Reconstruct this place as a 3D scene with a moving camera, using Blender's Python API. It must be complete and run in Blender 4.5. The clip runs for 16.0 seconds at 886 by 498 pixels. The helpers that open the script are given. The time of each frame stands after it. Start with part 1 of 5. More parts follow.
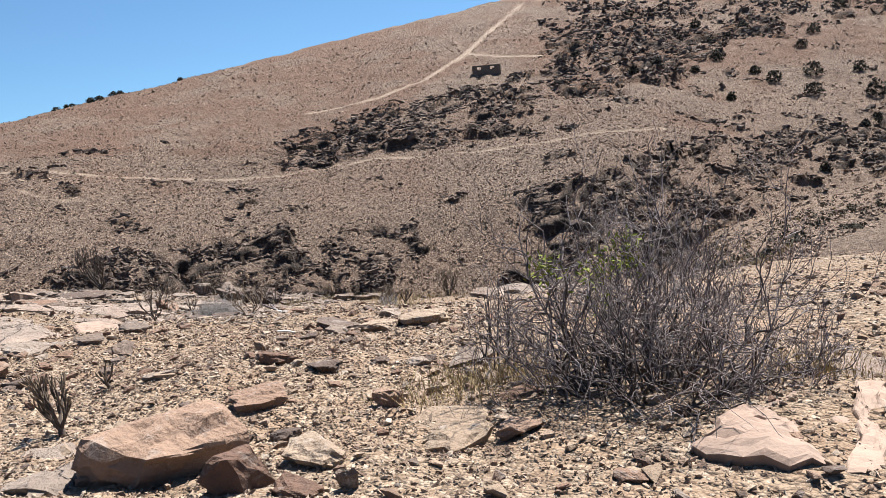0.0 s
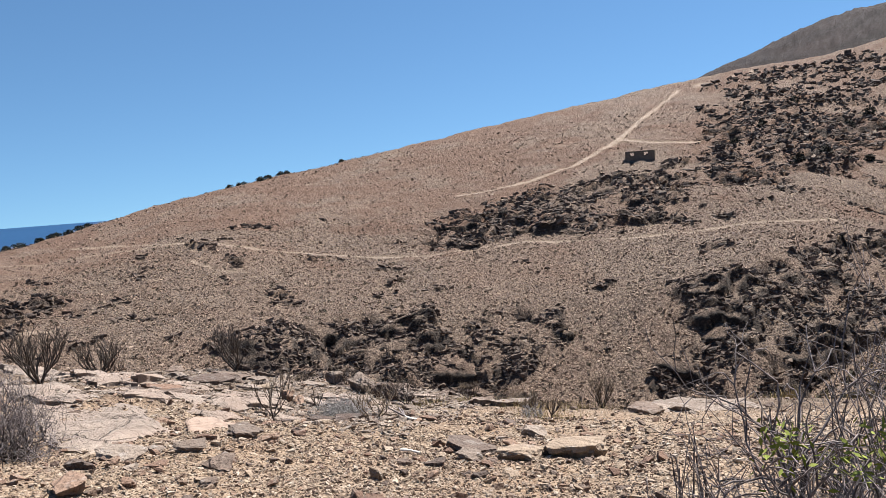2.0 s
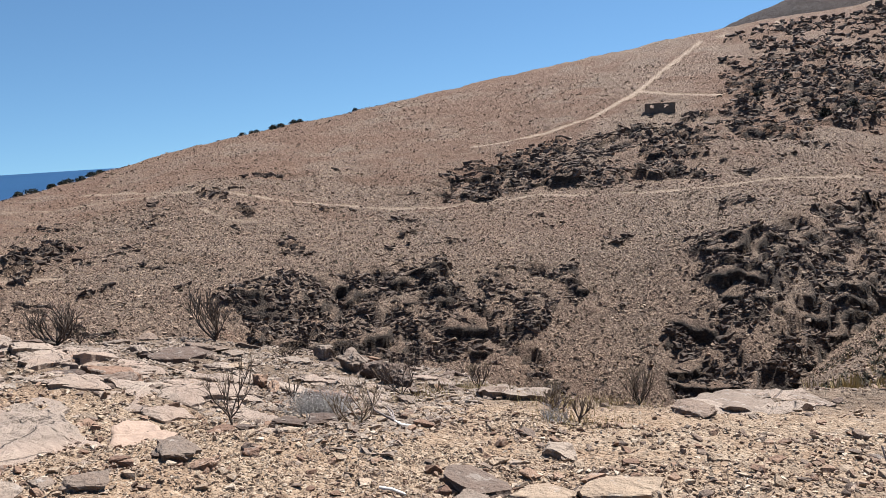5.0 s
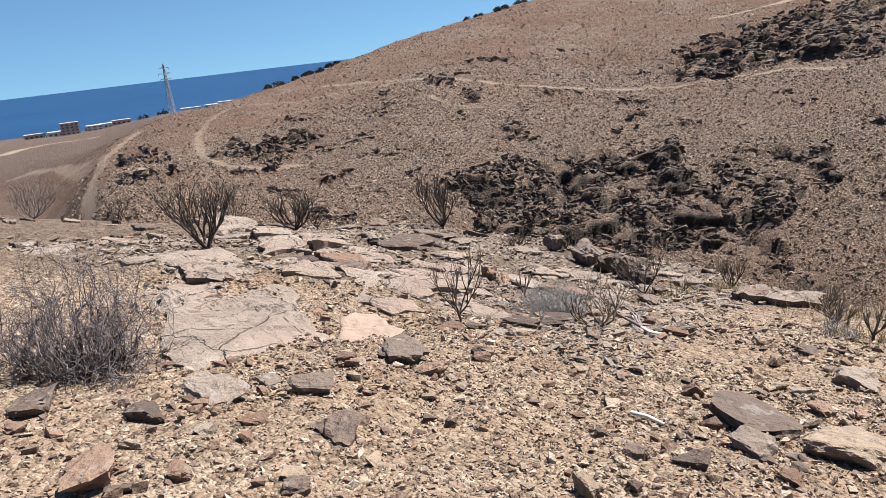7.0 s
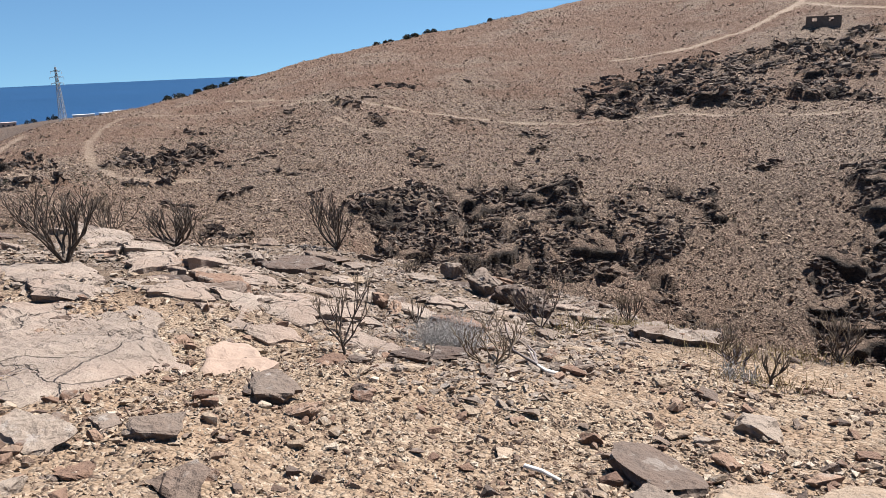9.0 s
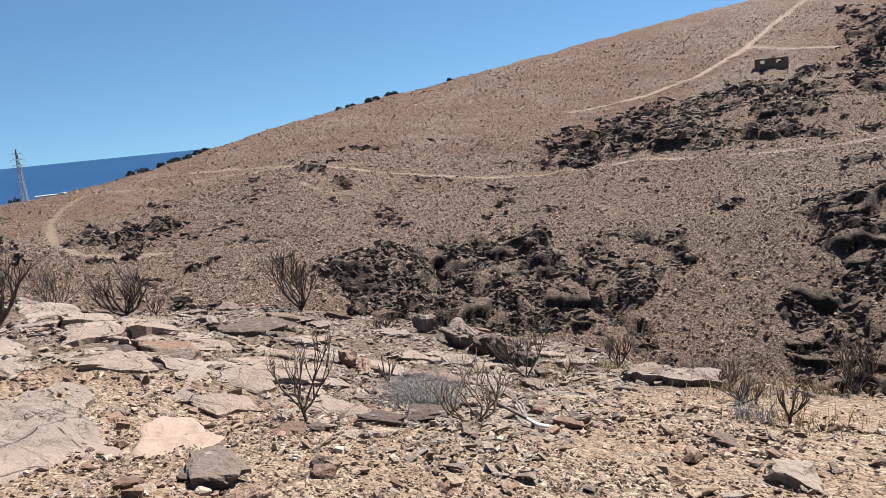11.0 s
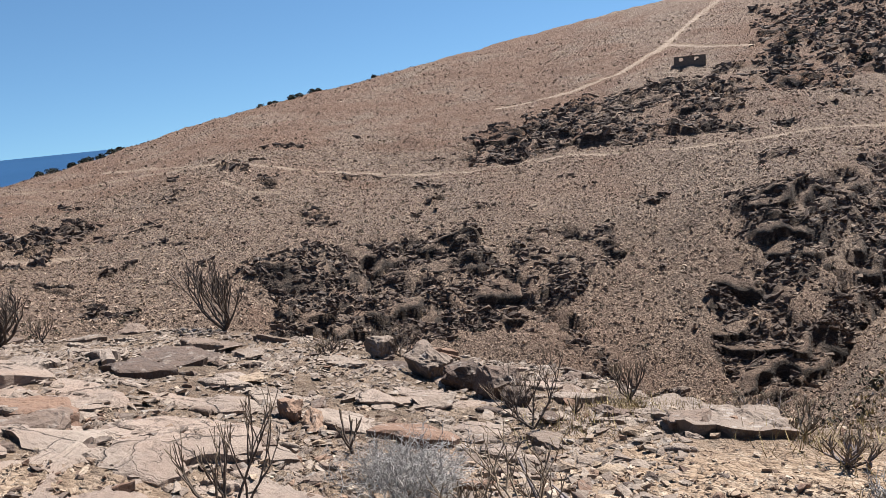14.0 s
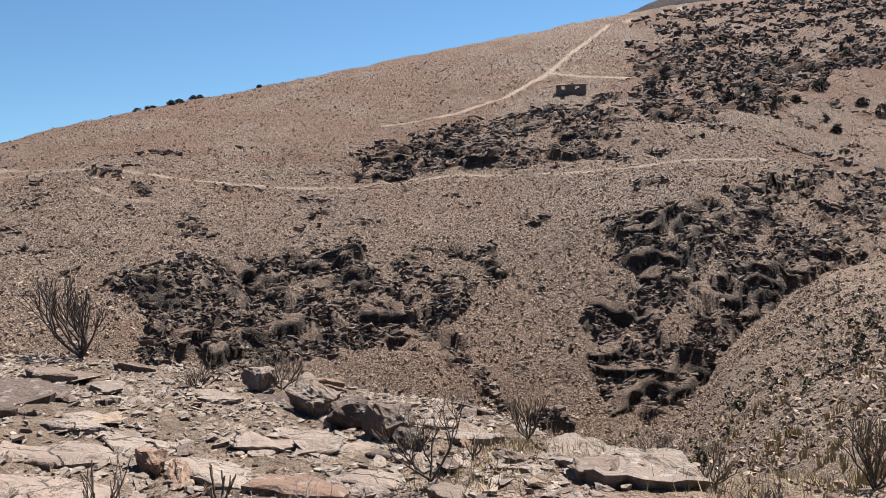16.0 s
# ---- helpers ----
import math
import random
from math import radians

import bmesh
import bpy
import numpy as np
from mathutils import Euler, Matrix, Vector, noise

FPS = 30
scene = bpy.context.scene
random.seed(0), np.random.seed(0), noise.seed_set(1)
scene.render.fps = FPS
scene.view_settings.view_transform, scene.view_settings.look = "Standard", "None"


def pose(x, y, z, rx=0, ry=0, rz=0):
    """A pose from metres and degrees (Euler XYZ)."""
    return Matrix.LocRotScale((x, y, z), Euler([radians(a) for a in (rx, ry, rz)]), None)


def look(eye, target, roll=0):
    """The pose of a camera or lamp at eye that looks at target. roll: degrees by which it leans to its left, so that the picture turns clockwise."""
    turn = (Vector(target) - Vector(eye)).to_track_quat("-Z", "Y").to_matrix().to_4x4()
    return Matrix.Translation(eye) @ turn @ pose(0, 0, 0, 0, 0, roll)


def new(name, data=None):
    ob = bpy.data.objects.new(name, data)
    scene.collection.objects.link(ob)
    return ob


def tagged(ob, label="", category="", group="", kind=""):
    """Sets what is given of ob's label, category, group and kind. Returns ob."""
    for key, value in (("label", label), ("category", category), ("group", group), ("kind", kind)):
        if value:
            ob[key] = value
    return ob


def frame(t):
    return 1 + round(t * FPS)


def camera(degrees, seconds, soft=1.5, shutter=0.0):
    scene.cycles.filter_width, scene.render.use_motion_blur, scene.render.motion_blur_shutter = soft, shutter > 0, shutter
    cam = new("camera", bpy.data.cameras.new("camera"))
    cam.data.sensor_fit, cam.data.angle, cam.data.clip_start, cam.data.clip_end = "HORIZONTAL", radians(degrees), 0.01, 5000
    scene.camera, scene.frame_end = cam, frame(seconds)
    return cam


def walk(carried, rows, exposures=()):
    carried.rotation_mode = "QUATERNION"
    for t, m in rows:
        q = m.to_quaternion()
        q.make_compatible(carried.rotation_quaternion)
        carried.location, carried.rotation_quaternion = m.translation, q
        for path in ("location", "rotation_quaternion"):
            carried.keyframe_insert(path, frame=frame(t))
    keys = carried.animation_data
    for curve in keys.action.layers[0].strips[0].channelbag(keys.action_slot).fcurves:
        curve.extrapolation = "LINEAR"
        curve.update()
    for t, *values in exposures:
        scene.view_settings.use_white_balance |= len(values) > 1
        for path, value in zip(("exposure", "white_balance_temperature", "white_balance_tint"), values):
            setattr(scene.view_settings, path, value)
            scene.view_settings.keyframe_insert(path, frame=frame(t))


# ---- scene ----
cam = camera(59.3, 16.0, soft=0.8)
PATH = [
    (0, (0.074, 0.181, 1.694), (-0.175, 2.124, 1.293), -5.1),
    (0.5, (0.075, 0.414, 1.709), (-0.402, 2.318, 1.323), -4.7),
    (1, (-0.015, 0.787, 1.669), (-0.601, 2.67, 1.34), -3.9),
    (1.5, (-0.105, 1.219, 1.664), (-0.675, 3.122, 1.431), -4.2),
    (2, (-0.247, 1.665, 1.677), (-0.848, 3.566, 1.513), -4.0),
    (2.5, (-0.421, 2.048, 1.644), (-0.941, 3.97, 1.462), -5.8),
    (3, (-0.492, 2.434, 1.652), (-0.957, 4.367, 1.44), -6.4),
    (5.5, (-0.941, 4.158, 1.574), (-1.649, 5.997, 1.234), -3.1),
    (6, (-1.086, 4.369, 1.593), (-1.931, 6.128, 1.153), -6.4),
    (6.5, (-1.268, 4.524, 1.493), (-2.197, 6.228, 1.007), -6.6),
    (7, (-1.396, 4.725, 1.416), (-2.534, 6.284, 0.891), -6.5),
    (7.5, (-1.515, 4.816, 1.316), (-2.578, 6.429, 0.796), -4.9),
    (8, (-1.73, 4.842, 1.307), (-2.557, 6.587, 0.788), -4.1),
    (8.5, (-1.693, 4.987, 1.271), (-2.435, 6.768, 0.744), -3.2),
    (9, (-1.632, 5.28, 1.255), (-2.558, 6.986, 0.774), -2.3),
    (9.5, (-1.78, 5.428, 1.128), (-2.7, 7.166, 0.764), -3.4),
    (12, (-2.193, 6.456, 0.887), (-3.078, 8.219, 0.555), -6.2),
    (12.5, (-2.547, 6.728, 0.825), (-3.597, 8.397, 0.489), -6.2),
    (13, (-2.794, 6.989, 0.816), (-3.801, 8.666, 0.397), -6.4),
    (13.5, (-3.036, 7.384, 0.739), (-3.978, 9.095, 0.305), -6.3),
    (14, (-3.243, 7.723, 0.72), (-3.938, 9.563, 0.357), -5.5),
    (14.5, (-3.434, 7.952, 0.716), (-3.984, 9.846, 0.384), -5.7),
    (15, (-3.465, 8.202, 0.689), (-4.011, 10.096, 0.353), -5.9),
    (15.5, (-3.485, 8.28, 0.708), (-3.99, 10.184, 0.36), -4.2),
    (16, (-3.525, 8.285, 0.714), (-3.932, 10.213, 0.373), -2.4),
]
walk(cam, [(t, look(eye, target, roll)) for t, eye, target, roll in PATH], [(0, 1.48), (1.5, 1.42), (3, 1.36), (12, 1.35), (16, 1.39)])

# ---- daylight ----
SUN_BEARING, SUN_HEIGHT = -33.0, 60.0          # degrees left of +y, and above the horizon
world = bpy.data.worlds.new("sky")
scene.world = world
world.use_nodes = True
wn, wl = world.node_tree.nodes, world.node_tree.links
wn.clear()
sky = wn.new("ShaderNodeTexSky")
sky.sky_type, sky.sun_disc = "NISHITA", False
sky.sun_elevation, sky.sun_rotation = radians(SUN_HEIGHT), radians(-SUN_BEARING)
sky.altitude, sky.air_density, sky.dust_density, sky.ozone_density = 60, 0.9, 0.0, 2.6
coord, lift = wn.new("ShaderNodeTexCoord"), wn.new("ShaderNodeMapping")
lift.inputs["Location"].default_value = (0, 0, 0.13)
back, wout = wn.new("ShaderNodeBackground"), wn.new("ShaderNodeOutputWorld")
back.inputs["Strength"].default_value = 0.05
wl.new(coord.outputs["Generated"], lift.inputs["Vector"])
wl.new(lift.outputs["Vector"], sky.inputs["Vector"])
clear = wn.new("ShaderNodeMix")
clear.data_type, clear.blend_type = "RGBA", "MULTIPLY"
clear.inputs["Factor"].default_value, clear.inputs[7].default_value = 1.0, (0.74, 0.97, 1.06, 1)
wl.new(sky.outputs["Color"], clear.inputs[6])
wl.new(clear.outputs[2], back.inputs["Color"])
wl.new(back.outputs["Background"], wout.inputs["Surface"])
sun = new("sun", bpy.data.lights.new("sun", "SUN"))
sun.data.energy, sun.data.angle, sun.data.color = 5.0, radians(0.53), (1.0, 0.972, 0.942)
sb, sh = radians(SUN_BEARING), radians(SUN_HEIGHT)
sun.matrix_world = look((-200 * math.sin(sb) * math.cos(sh), 200 * math.cos(sb) * math.cos(sh), 200 * math.sin(sh)), (0, 0, 0))
scene.view_settings.exposure = 1.4

# ---- materials ----


class Nodes:
    """A node tree that is quick to write."""

    def __init__(self, name, roughness=0.9):
        self.material = bpy.data.materials.new(name)
        self.material.use_nodes = True
        self.tree = self.material.node_tree
        self.shader = self.tree.nodes["Principled BSDF"]
        self.shader.inputs["Roughness"].default_value = roughness
        self.shader.inputs["Specular IOR Level"].default_value = 0.25
        self.where = self.tree.nodes.new("ShaderNodeNewGeometry").outputs["Position"]

    def put(self, socket, value):
        if isinstance(value, (int, float)):
            socket.default_value = value
        elif isinstance(value, tuple):
            socket.default_value = (*value, 1) if len(value) == 3 and socket.type == "RGBA" else value
        else:
            self.tree.links.new(value, socket)

    def scaled(self, x, y=None, z=None):
        n = self.tree.nodes.new("ShaderNodeMapping")
        self.put(n.inputs["Vector"], self.where)
        n.inputs["Scale"].default_value = (x, x if y is None else y, x if z is None else z)
        return n.outputs["Vector"]

    def noise(self, scale, detail=4.0, rough=0.6, vector=None):
        n = self.tree.nodes.new("ShaderNodeTexNoise")
        n.inputs["Scale"].default_value, n.inputs["Detail"].default_value, n.inputs["Roughness"].default_value = scale, detail, rough
        self.put(n.inputs["Vector"], vector or self.where)
        return n.outputs["Fac"]

    def cells(self, scale, feature="F1", output="Distance", vector=None):
        n = self.tree.nodes.new("ShaderNodeTexVoronoi")
        n.feature = feature
        n.inputs["Scale"].default_value = scale
        self.put(n.inputs["Vector"], vector or self.where)
        return n.outputs[output]

    def ramp(self, value, *stops):
        n = self.tree.nodes.new("ShaderNodeValToRGB")
        while len(n.color_ramp.elements) < len(stops):
            n.color_ramp.elements.new(0.5)
        for e, (at, c) in zip(n.color_ramp.elements, stops):
            e.position, e.color = at, (*c, 1) if isinstance(c, tuple) else (c, c, c, 1)
        self.put(n.inputs["Fac"], value)
        return n.outputs["Color"]

    def mix(self, fac, a, b, how="MIX"):
        n = self.tree.nodes.new("ShaderNodeMix")
        n.data_type, n.blend_type, n.clamp_factor = "RGBA", how, True
        for socket, v in zip((n.inputs["Factor"], n.inputs[6], n.inputs[7]), (fac, a, b)):
            self.put(socket, v)
        return n.outputs[2]

    def calc(self, how, a, b=0.0):
        n = self.tree.nodes.new("ShaderNodeMath")
        n.operation = how
        self.put(n.inputs[0], a), self.put(n.inputs[1], b)
        return n.outputs[0]

    def attribute(self, name, output="Color"):
        n = self.tree.nodes.new("ShaderNodeAttribute")
        n.attribute_name = name
        return n.outputs[output]

    def split(self, colour):
        n = self.tree.nodes.new("ShaderNodeSeparateColor")
        self.put(n.inputs[0], colour)
        return n.outputs

    def bump(self, height, strength=0.5, distance=0.02):
        n = self.tree.nodes.new("ShaderNodeBump")
        n.inputs["Strength"].default_value = strength
        self.put(n.inputs["Distance"], distance)
        self.put(n.inputs["Height"], height)
        self.put(self.shader.inputs["Normal"], n.outputs["Normal"])

    def chance(self):
        """One random value for each loose piece."""
        island = self.tree.nodes.new("ShaderNodeNewGeometry").outputs["Random Per Island"]
        info = self.tree.nodes.new("ShaderNodeObjectInfo").outputs["Random"]
        return self.calc("FRACT", self.calc("ADD", island, info))

    def done(self, colour, roughness=None):
        self.put(self.shader.inputs["Base Color"], colour)
        if roughness is not None:
            self.put(self.shader.inputs["Roughness"], roughness)
        return self.material


def ground_material():
    n = Nodes("stony_ground")
    zone = n.split(n.attribute("zone"))
    outcrop, track, shelf, red = zone[0], zone[1], zone[2], n.attribute("zone", "Alpha")
    broad, mid, fine = n.noise(0.035, 5), n.noise(0.4, 5, 0.65), n.noise(5.0, 5, 0.7)
    # scree of the far slope: broken stones of half a metre and less
    stones = n.noise(1.3, 7, 0.8)
    chips = n.split(n.cells(3.4, output="Color"))[1]
    scree = n.ramp(n.calc("ADD", n.calc("MULTIPLY", stones, 0.4), n.calc("MULTIPLY", chips, 0.6)),
                   (0.15, (0.09, 0.064, 0.048)), (0.45, (0.195, 0.139, 0.102)), (0.7, (0.28, 0.202, 0.146)), (0.95, (0.37, 0.277, 0.204)))
    # dark soil between scree stones, deepened in colour to stand for shade there
    gap_shade = n.ramp(n.cells(4.6), (0.45, 0.0), (0.8, 0.85))
    scree = n.mix(gap_shade, scree, (0.06, 0.044, 0.034))
    scree = n.mix(n.ramp(broad, (0.38, 0.0), (0.62, 0.75)), scree, n.mix(0.6, scree, (0.168, 0.1, 0.0668)))
    scree = n.mix(n.ramp(mid, (0.5, 0.0), (0.68, 0.5)), scree, (0.0952, 0.067, 0.0515))
    scree = n.mix(n.calc("MULTIPLY", red, 0.6), scree, (0.135, 0.074, 0.047))
    # bare rock where crags can't hold scree, painted darker for shade on sheer faces
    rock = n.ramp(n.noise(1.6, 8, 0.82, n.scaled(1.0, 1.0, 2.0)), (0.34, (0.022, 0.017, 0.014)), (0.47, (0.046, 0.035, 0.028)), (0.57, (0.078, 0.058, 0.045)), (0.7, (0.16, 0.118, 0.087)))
    steep_shade = n.ramp(n.calc("ADD", n.split(n.tree.nodes.new("ShaderNodeNewGeometry").outputs["Normal"])[2], n.calc("MULTIPLY", n.calc("SUBTRACT", n.noise(0.9, 5, 0.7), 0.5), 0.5)), (0.62, 1.0), (0.86, 0.12))
    colour = n.mix(n.calc("MULTIPLY", outcrop, steep_shade), scree, rock)
    # near-black colour painted in for the far peak's shade, and for the plain's soil
    colour = n.mix(n.attribute("shade_and_soil", "Fac"), colour, n.ramp(n.noise(0.02, 6, 0.7), (0.35, (0.018, 0.012, 0.0105)), (0.65, (0.034, 0.022, 0.0195))))
    dust = n.ramp(fine, (0.3, (0.224, 0.168, 0.122)), (0.7, (0.291, 0.224, 0.168)))
    colour = n.mix(track, colour, dust)
    # near shelf: pale yellow-brown grit between the loose stones
    grit = n.split(n.cells(38.0, output="Color"))[0]
    pebble = n.split(n.cells(14.0, output="Color"))[1]
    near = n.ramp(n.calc("ADD", n.calc("MULTIPLY", grit, 0.55), n.calc("MULTIPLY", pebble, 0.45)),
                  (0.08, (0.08, 0.053, 0.036)), (0.35, (0.19, 0.134, 0.09)), (0.7, (0.27, 0.2, 0.14)), (0.95, (0.37, 0.302, 0.228)))
    near = n.mix(n.ramp(n.noise(0.8, 5, 0.65), (0.4, 0.0), (0.65, 0.5)), near, (0.205, 0.127, 0.077))
    near = n.mix(n.ramp(n.noise(2.7, 4), (0.55, 0.0), (0.7, 0.4)), near, (0.144, 0.121, 0.101))
    colour = n.mix(shelf, colour, near)
    far_h = n.calc("ADD", n.calc("MULTIPLY", n.noise(1.6, 7, 0.78), 0.42), n.calc("MULTIPLY", n.cells(5.5), -0.12))
    near_h = n.calc("ADD", n.calc("MULTIPLY", n.cells(38.0), -0.012), n.calc("ADD", n.calc("MULTIPLY", n.cells(14.0), -0.03), n.calc("MULTIPLY", n.noise(60, 3), 0.006)))
    flat = n.calc("SUBTRACT", 1.0, n.calc("MULTIPLY", track, 0.8))
    height = n.calc("ADD", n.calc("MULTIPLY", near_h, shelf), n.calc("MULTIPLY", n.calc("MULTIPLY", far_h, flat), n.calc("SUBTRACT", 1.0, shelf)))
    n.bump(height, 1.0, 2.2)
    return n.done(colour, 0.95)


def stone_material(name, *stops, grain=14.0, lichen=0.3, relief=0.03):
    n = Nodes(name, 0.85)
    colour = n.ramp(n.chance(), *stops)
    a, b = n.noise(grain, 6, 0.7), n.noise(grain * 0.25, 5, 0.6)
    colour = n.mix(n.ramp(b, (0.35, 0.0), (0.75, 0.75)), colour, n.mix(0.5, colour, (0.123, 0.0728, 0.051)))
    colour = n.mix(n.ramp(a, (0.3, 0.55), (0.55, 0.0)), colour, n.mix(0.5, colour, (0.0336, 0.028, 0.0269)))
    colour = n.mix(n.calc("MULTIPLY", n.ramp(n.noise(grain * 0.6, 3), (0.58, 0.0), (0.66, 1.0)), lichen), colour, (0.291, 0.258, 0.227))
    n.bump(n.calc("ADD", n.calc("ADD", a, b), n.calc("MULTIPLY", n.cells(grain * 1.5), 0.4)), 0.9, relief)
    return n.done(colour)


def slab_material():
    n = Nodes("bedrock", 0.8)
    bed = n.noise(1.6, 6, 0.65, n.scaled(1.0, 0.45, 1.0))
    colour = n.ramp(bed, (0.28, (0.165, 0.129, 0.104)), (0.45, (0.235, 0.184, 0.147)), (0.6, (0.29, 0.228, 0.181)), (0.78, (0.38, 0.32, 0.262)))
    warm = n.ramp(n.noise(0.55, 4), (0.45, 0.0), (0.62, 0.8))
    colour = n.mix(warm, colour, n.mix(0.4, colour, (0.27, 0.168, 0.122)))
    colour = n.mix(n.ramp(n.noise(7.0, 6, 0.75), (0.3, 0.5), (0.46, 0.0)), colour, (0.11, 0.078, 0.06))
    colour = n.mix(n.ramp(n.chance(), (0.0, 0.0), (1.0, 0.25)), colour, (0.2, 0.155, 0.128))
    crack = n.cells(0.8, "DISTANCE_TO_EDGE", vector=n.mix(0.7, n.where, n.noise(1.3, 5), "ADD"))
    thin = n.ramp(crack, (0.0, 1.0), (0.012, 0.0))
    joint = n.cells(2.6, "DISTANCE_TO_EDGE", vector=n.mix(0.5, n.scaled(1.0, 0.4, 1.0), n.noise(2.2, 5), "ADD"))
    thin = n.calc("MAXIMUM", thin, n.calc("MULTIPLY", n.ramp(joint, (0.0, 0.8), (0.011, 0.0)), n.ramp(n.noise(0.9, 3), (0.5, 0.0), (0.6, 1.0))))
    colour = n.mix(n.ramp(n.noise(2.8, 7, 0.75), (0.48, 0.0), (0.62, 0.4)), colour, (0.22, 0.175, 0.14))
    colour = n.mix(n.calc("MULTIPLY", thin, 0.55), colour, (0.0504, 0.0364, 0.03))
    n.bump(n.calc("SUBTRACT", n.calc("ADD", n.noise(22, 6, 0.75), n.calc("MULTIPLY", n.noise(3.5, 6, 0.75), 1.7)), thin), 1.0, 0.034)
    return n.done(colour)


def plain(name, dark, light, scale=8.0, roughness=0.85, relief=0.004, by_piece=0.0, specular=None):
    n = Nodes(name, roughness)
    colour = n.mix(n.ramp(n.noise(scale, 5, 0.65), (0.3, 0.0), (0.7, 1.0)), dark, light)
    if by_piece:
        colour = n.mix(n.calc("MULTIPLY", n.chance(), by_piece), colour, tuple(0.45 * v for v in dark))
    n.bump(n.noise(scale * 4, 4, 0.7), 0.5, relief)
    if specular is not None:
        n.shader.inputs["Specular IOR Level"].default_value = specular
    return n.done(colour)


def sea_material():
    n = Nodes("sea_water", 0.35)
    n.shader.inputs["Specular IOR Level"].default_value = 0.1
    n.bump(n.noise(0.15, 5, 0.7, n.scaled(1.0, 0.4, 1.0)), 0.35, 2.0)
    return n.done(n.ramp(n.noise(0.002, 4), (0.35, (0.007, 0.031, 0.08)), (0.7, (0.01, 0.04, 0.1))))


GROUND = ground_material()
STONE = stone_material("brown_stone", (0.0, (0.085, 0.055, 0.041)), (0.2, (0.18, 0.122, 0.086)), (0.5, (0.265, 0.193, 0.138)), (0.8, (0.34, 0.262, 0.188)), (1.0, (0.42, 0.35, 0.275)))
DARK_STONE = stone_material("dark_stone", (0.0, (0.065, 0.047, 0.038)), (0.5, (0.105, 0.077, 0.061)), (1.0, (0.16, 0.117, 0.09)), lichen=0.35)
RED_STONE = stone_material("red_stone", (0.0, (0.11, 0.064, 0.044)), (0.5, (0.17, 0.104, 0.071)), (1.0, (0.25, 0.165, 0.115)))
PALE_STONE = stone_material("pale_stone", (0.0, (0.2, 0.145, 0.1)), (0.5, (0.25, 0.186, 0.13)), (1.0, (0.31, 0.238, 0.173)), lichen=0.5)
GREY_STONE = stone_material("grey_stone", (0.0, (0.135, 0.104, 0.083)), (0.5, (0.185, 0.145, 0.115)), (1.0, (0.25, 0.2, 0.158)), lichen=0.5)
FAR_STONE = stone_material("hillside_stone", (0.0, (0.08, 0.056, 0.041)), (0.3, (0.16, 0.112, 0.081)), (0.7, (0.235, 0.166, 0.119)), (1.0, (0.36, 0.268, 0.196)), grain=3.0, relief=0.05)
# cliff blocks are coloured darker to stand in for the shade on their faces
CLIFF_STONE = stone_material("cliff_rock", (0.0, (0.03, 0.023, 0.019)), (0.45, (0.06, 0.045, 0.036)), (0.8, (0.115, 0.085, 0.065)), (1.0, (0.22, 0.163, 0.12)), grain=2.5, relief=0.15)
PINK_SLAB = stone_material("pink_bedrock", (0.0, (0.255, 0.181, 0.138)), (1.0, (0.31, 0.226, 0.172)), grain=5.0, lichen=0.08, relief=0.02)
SLAB = slab_material()
SEA = sea_material()
BARK = plain("dark_bark", (0.055, 0.042, 0.034), (0.13, 0.10, 0.078), 25, by_piece=0.4)
TWIG = plain("grey_twigs", (0.1, 0.082, 0.079), (0.31, 0.262, 0.25), 30, by_piece=0.85)
TIP = plain("pale_branch_tips", (0.146, 0.106, 0.0721), (0.235, 0.185, 0.132), 30, by_piece=0.5)
GREEN = plain("yellow_green_leaf", (0.12, 0.15, 0.02), (0.22, 0.24, 0.045), 20, by_piece=0.4)
STRAW = plain("dry_grass", (0.27, 0.2, 0.09), (0.4, 0.315, 0.16), 12, by_piece=0.5)
DUSTY = plain("dusty_shrub", (0.0476, 0.042, 0.0269), (0.0896, 0.0756, 0.051), 3, by_piece=0.6)
CUSHION = plain("grey_green_cushion", (0.028, 0.0269, 0.018), (0.0532, 0.0476, 0.033), 2, by_piece=0.5)
TREE_LEAF = plain("dark_tree_leaf", (0.0101, 0.0123, 0.00777), (0.0252, 0.028, 0.0156), 2, by_piece=0.5)
STEM = plain("brown_stems", (0.0525, 0.042, 0.0364), (0.112, 0.091, 0.0805), 25, by_piece=0.4)
PALE_TWIG = plain("pale_grey_twigs", (0.26, 0.24, 0.225), (0.42, 0.39, 0.365), 30, by_piece=0.6)
WALL = plain("ruin_masonry", (0.1, 0.075, 0.058), (0.18, 0.14, 0.105), 1.5, relief=0.05)
STEEL = plain("galvanised_steel", (0.20, 0.21, 0.22), (0.32, 0.33, 0.34), 1.0, 0.55)
PLASTER = plain("pink_plaster", (0.36, 0.27, 0.23), (0.46, 0.36, 0.31), 0.2)
WHITEWASH = plain("whitewash", (0.48, 0.47, 0.46), (0.58, 0.57, 0.55), 0.2)
DARK_GLASS = plain("dark_window", (0.03, 0.035, 0.04), (0.06, 0.065, 0.07), 1.0, 0.2)
BLEACHED = plain("bleached_wood", (0.50, 0.45, 0.39), (0.72, 0.68, 0.62), 14)
# ---- the lie of the land ----
EYE_X, EYE_Y = -2.5, 6.5          # the middle of the walk: bearings and distances count from here


def hash2(ix, iy, seed):
    h = (ix.astype(np.int64) * 374761393 + iy.astype(np.int64) * 668265263 + seed * 974634749) & 0x7FFFFFFF
    h = ((h ^ (h >> 13)) * 1274126177) & 0x7FFFFFFF
    return ((h ^ (h >> 16)) & 0xFFFF) / 65535.0


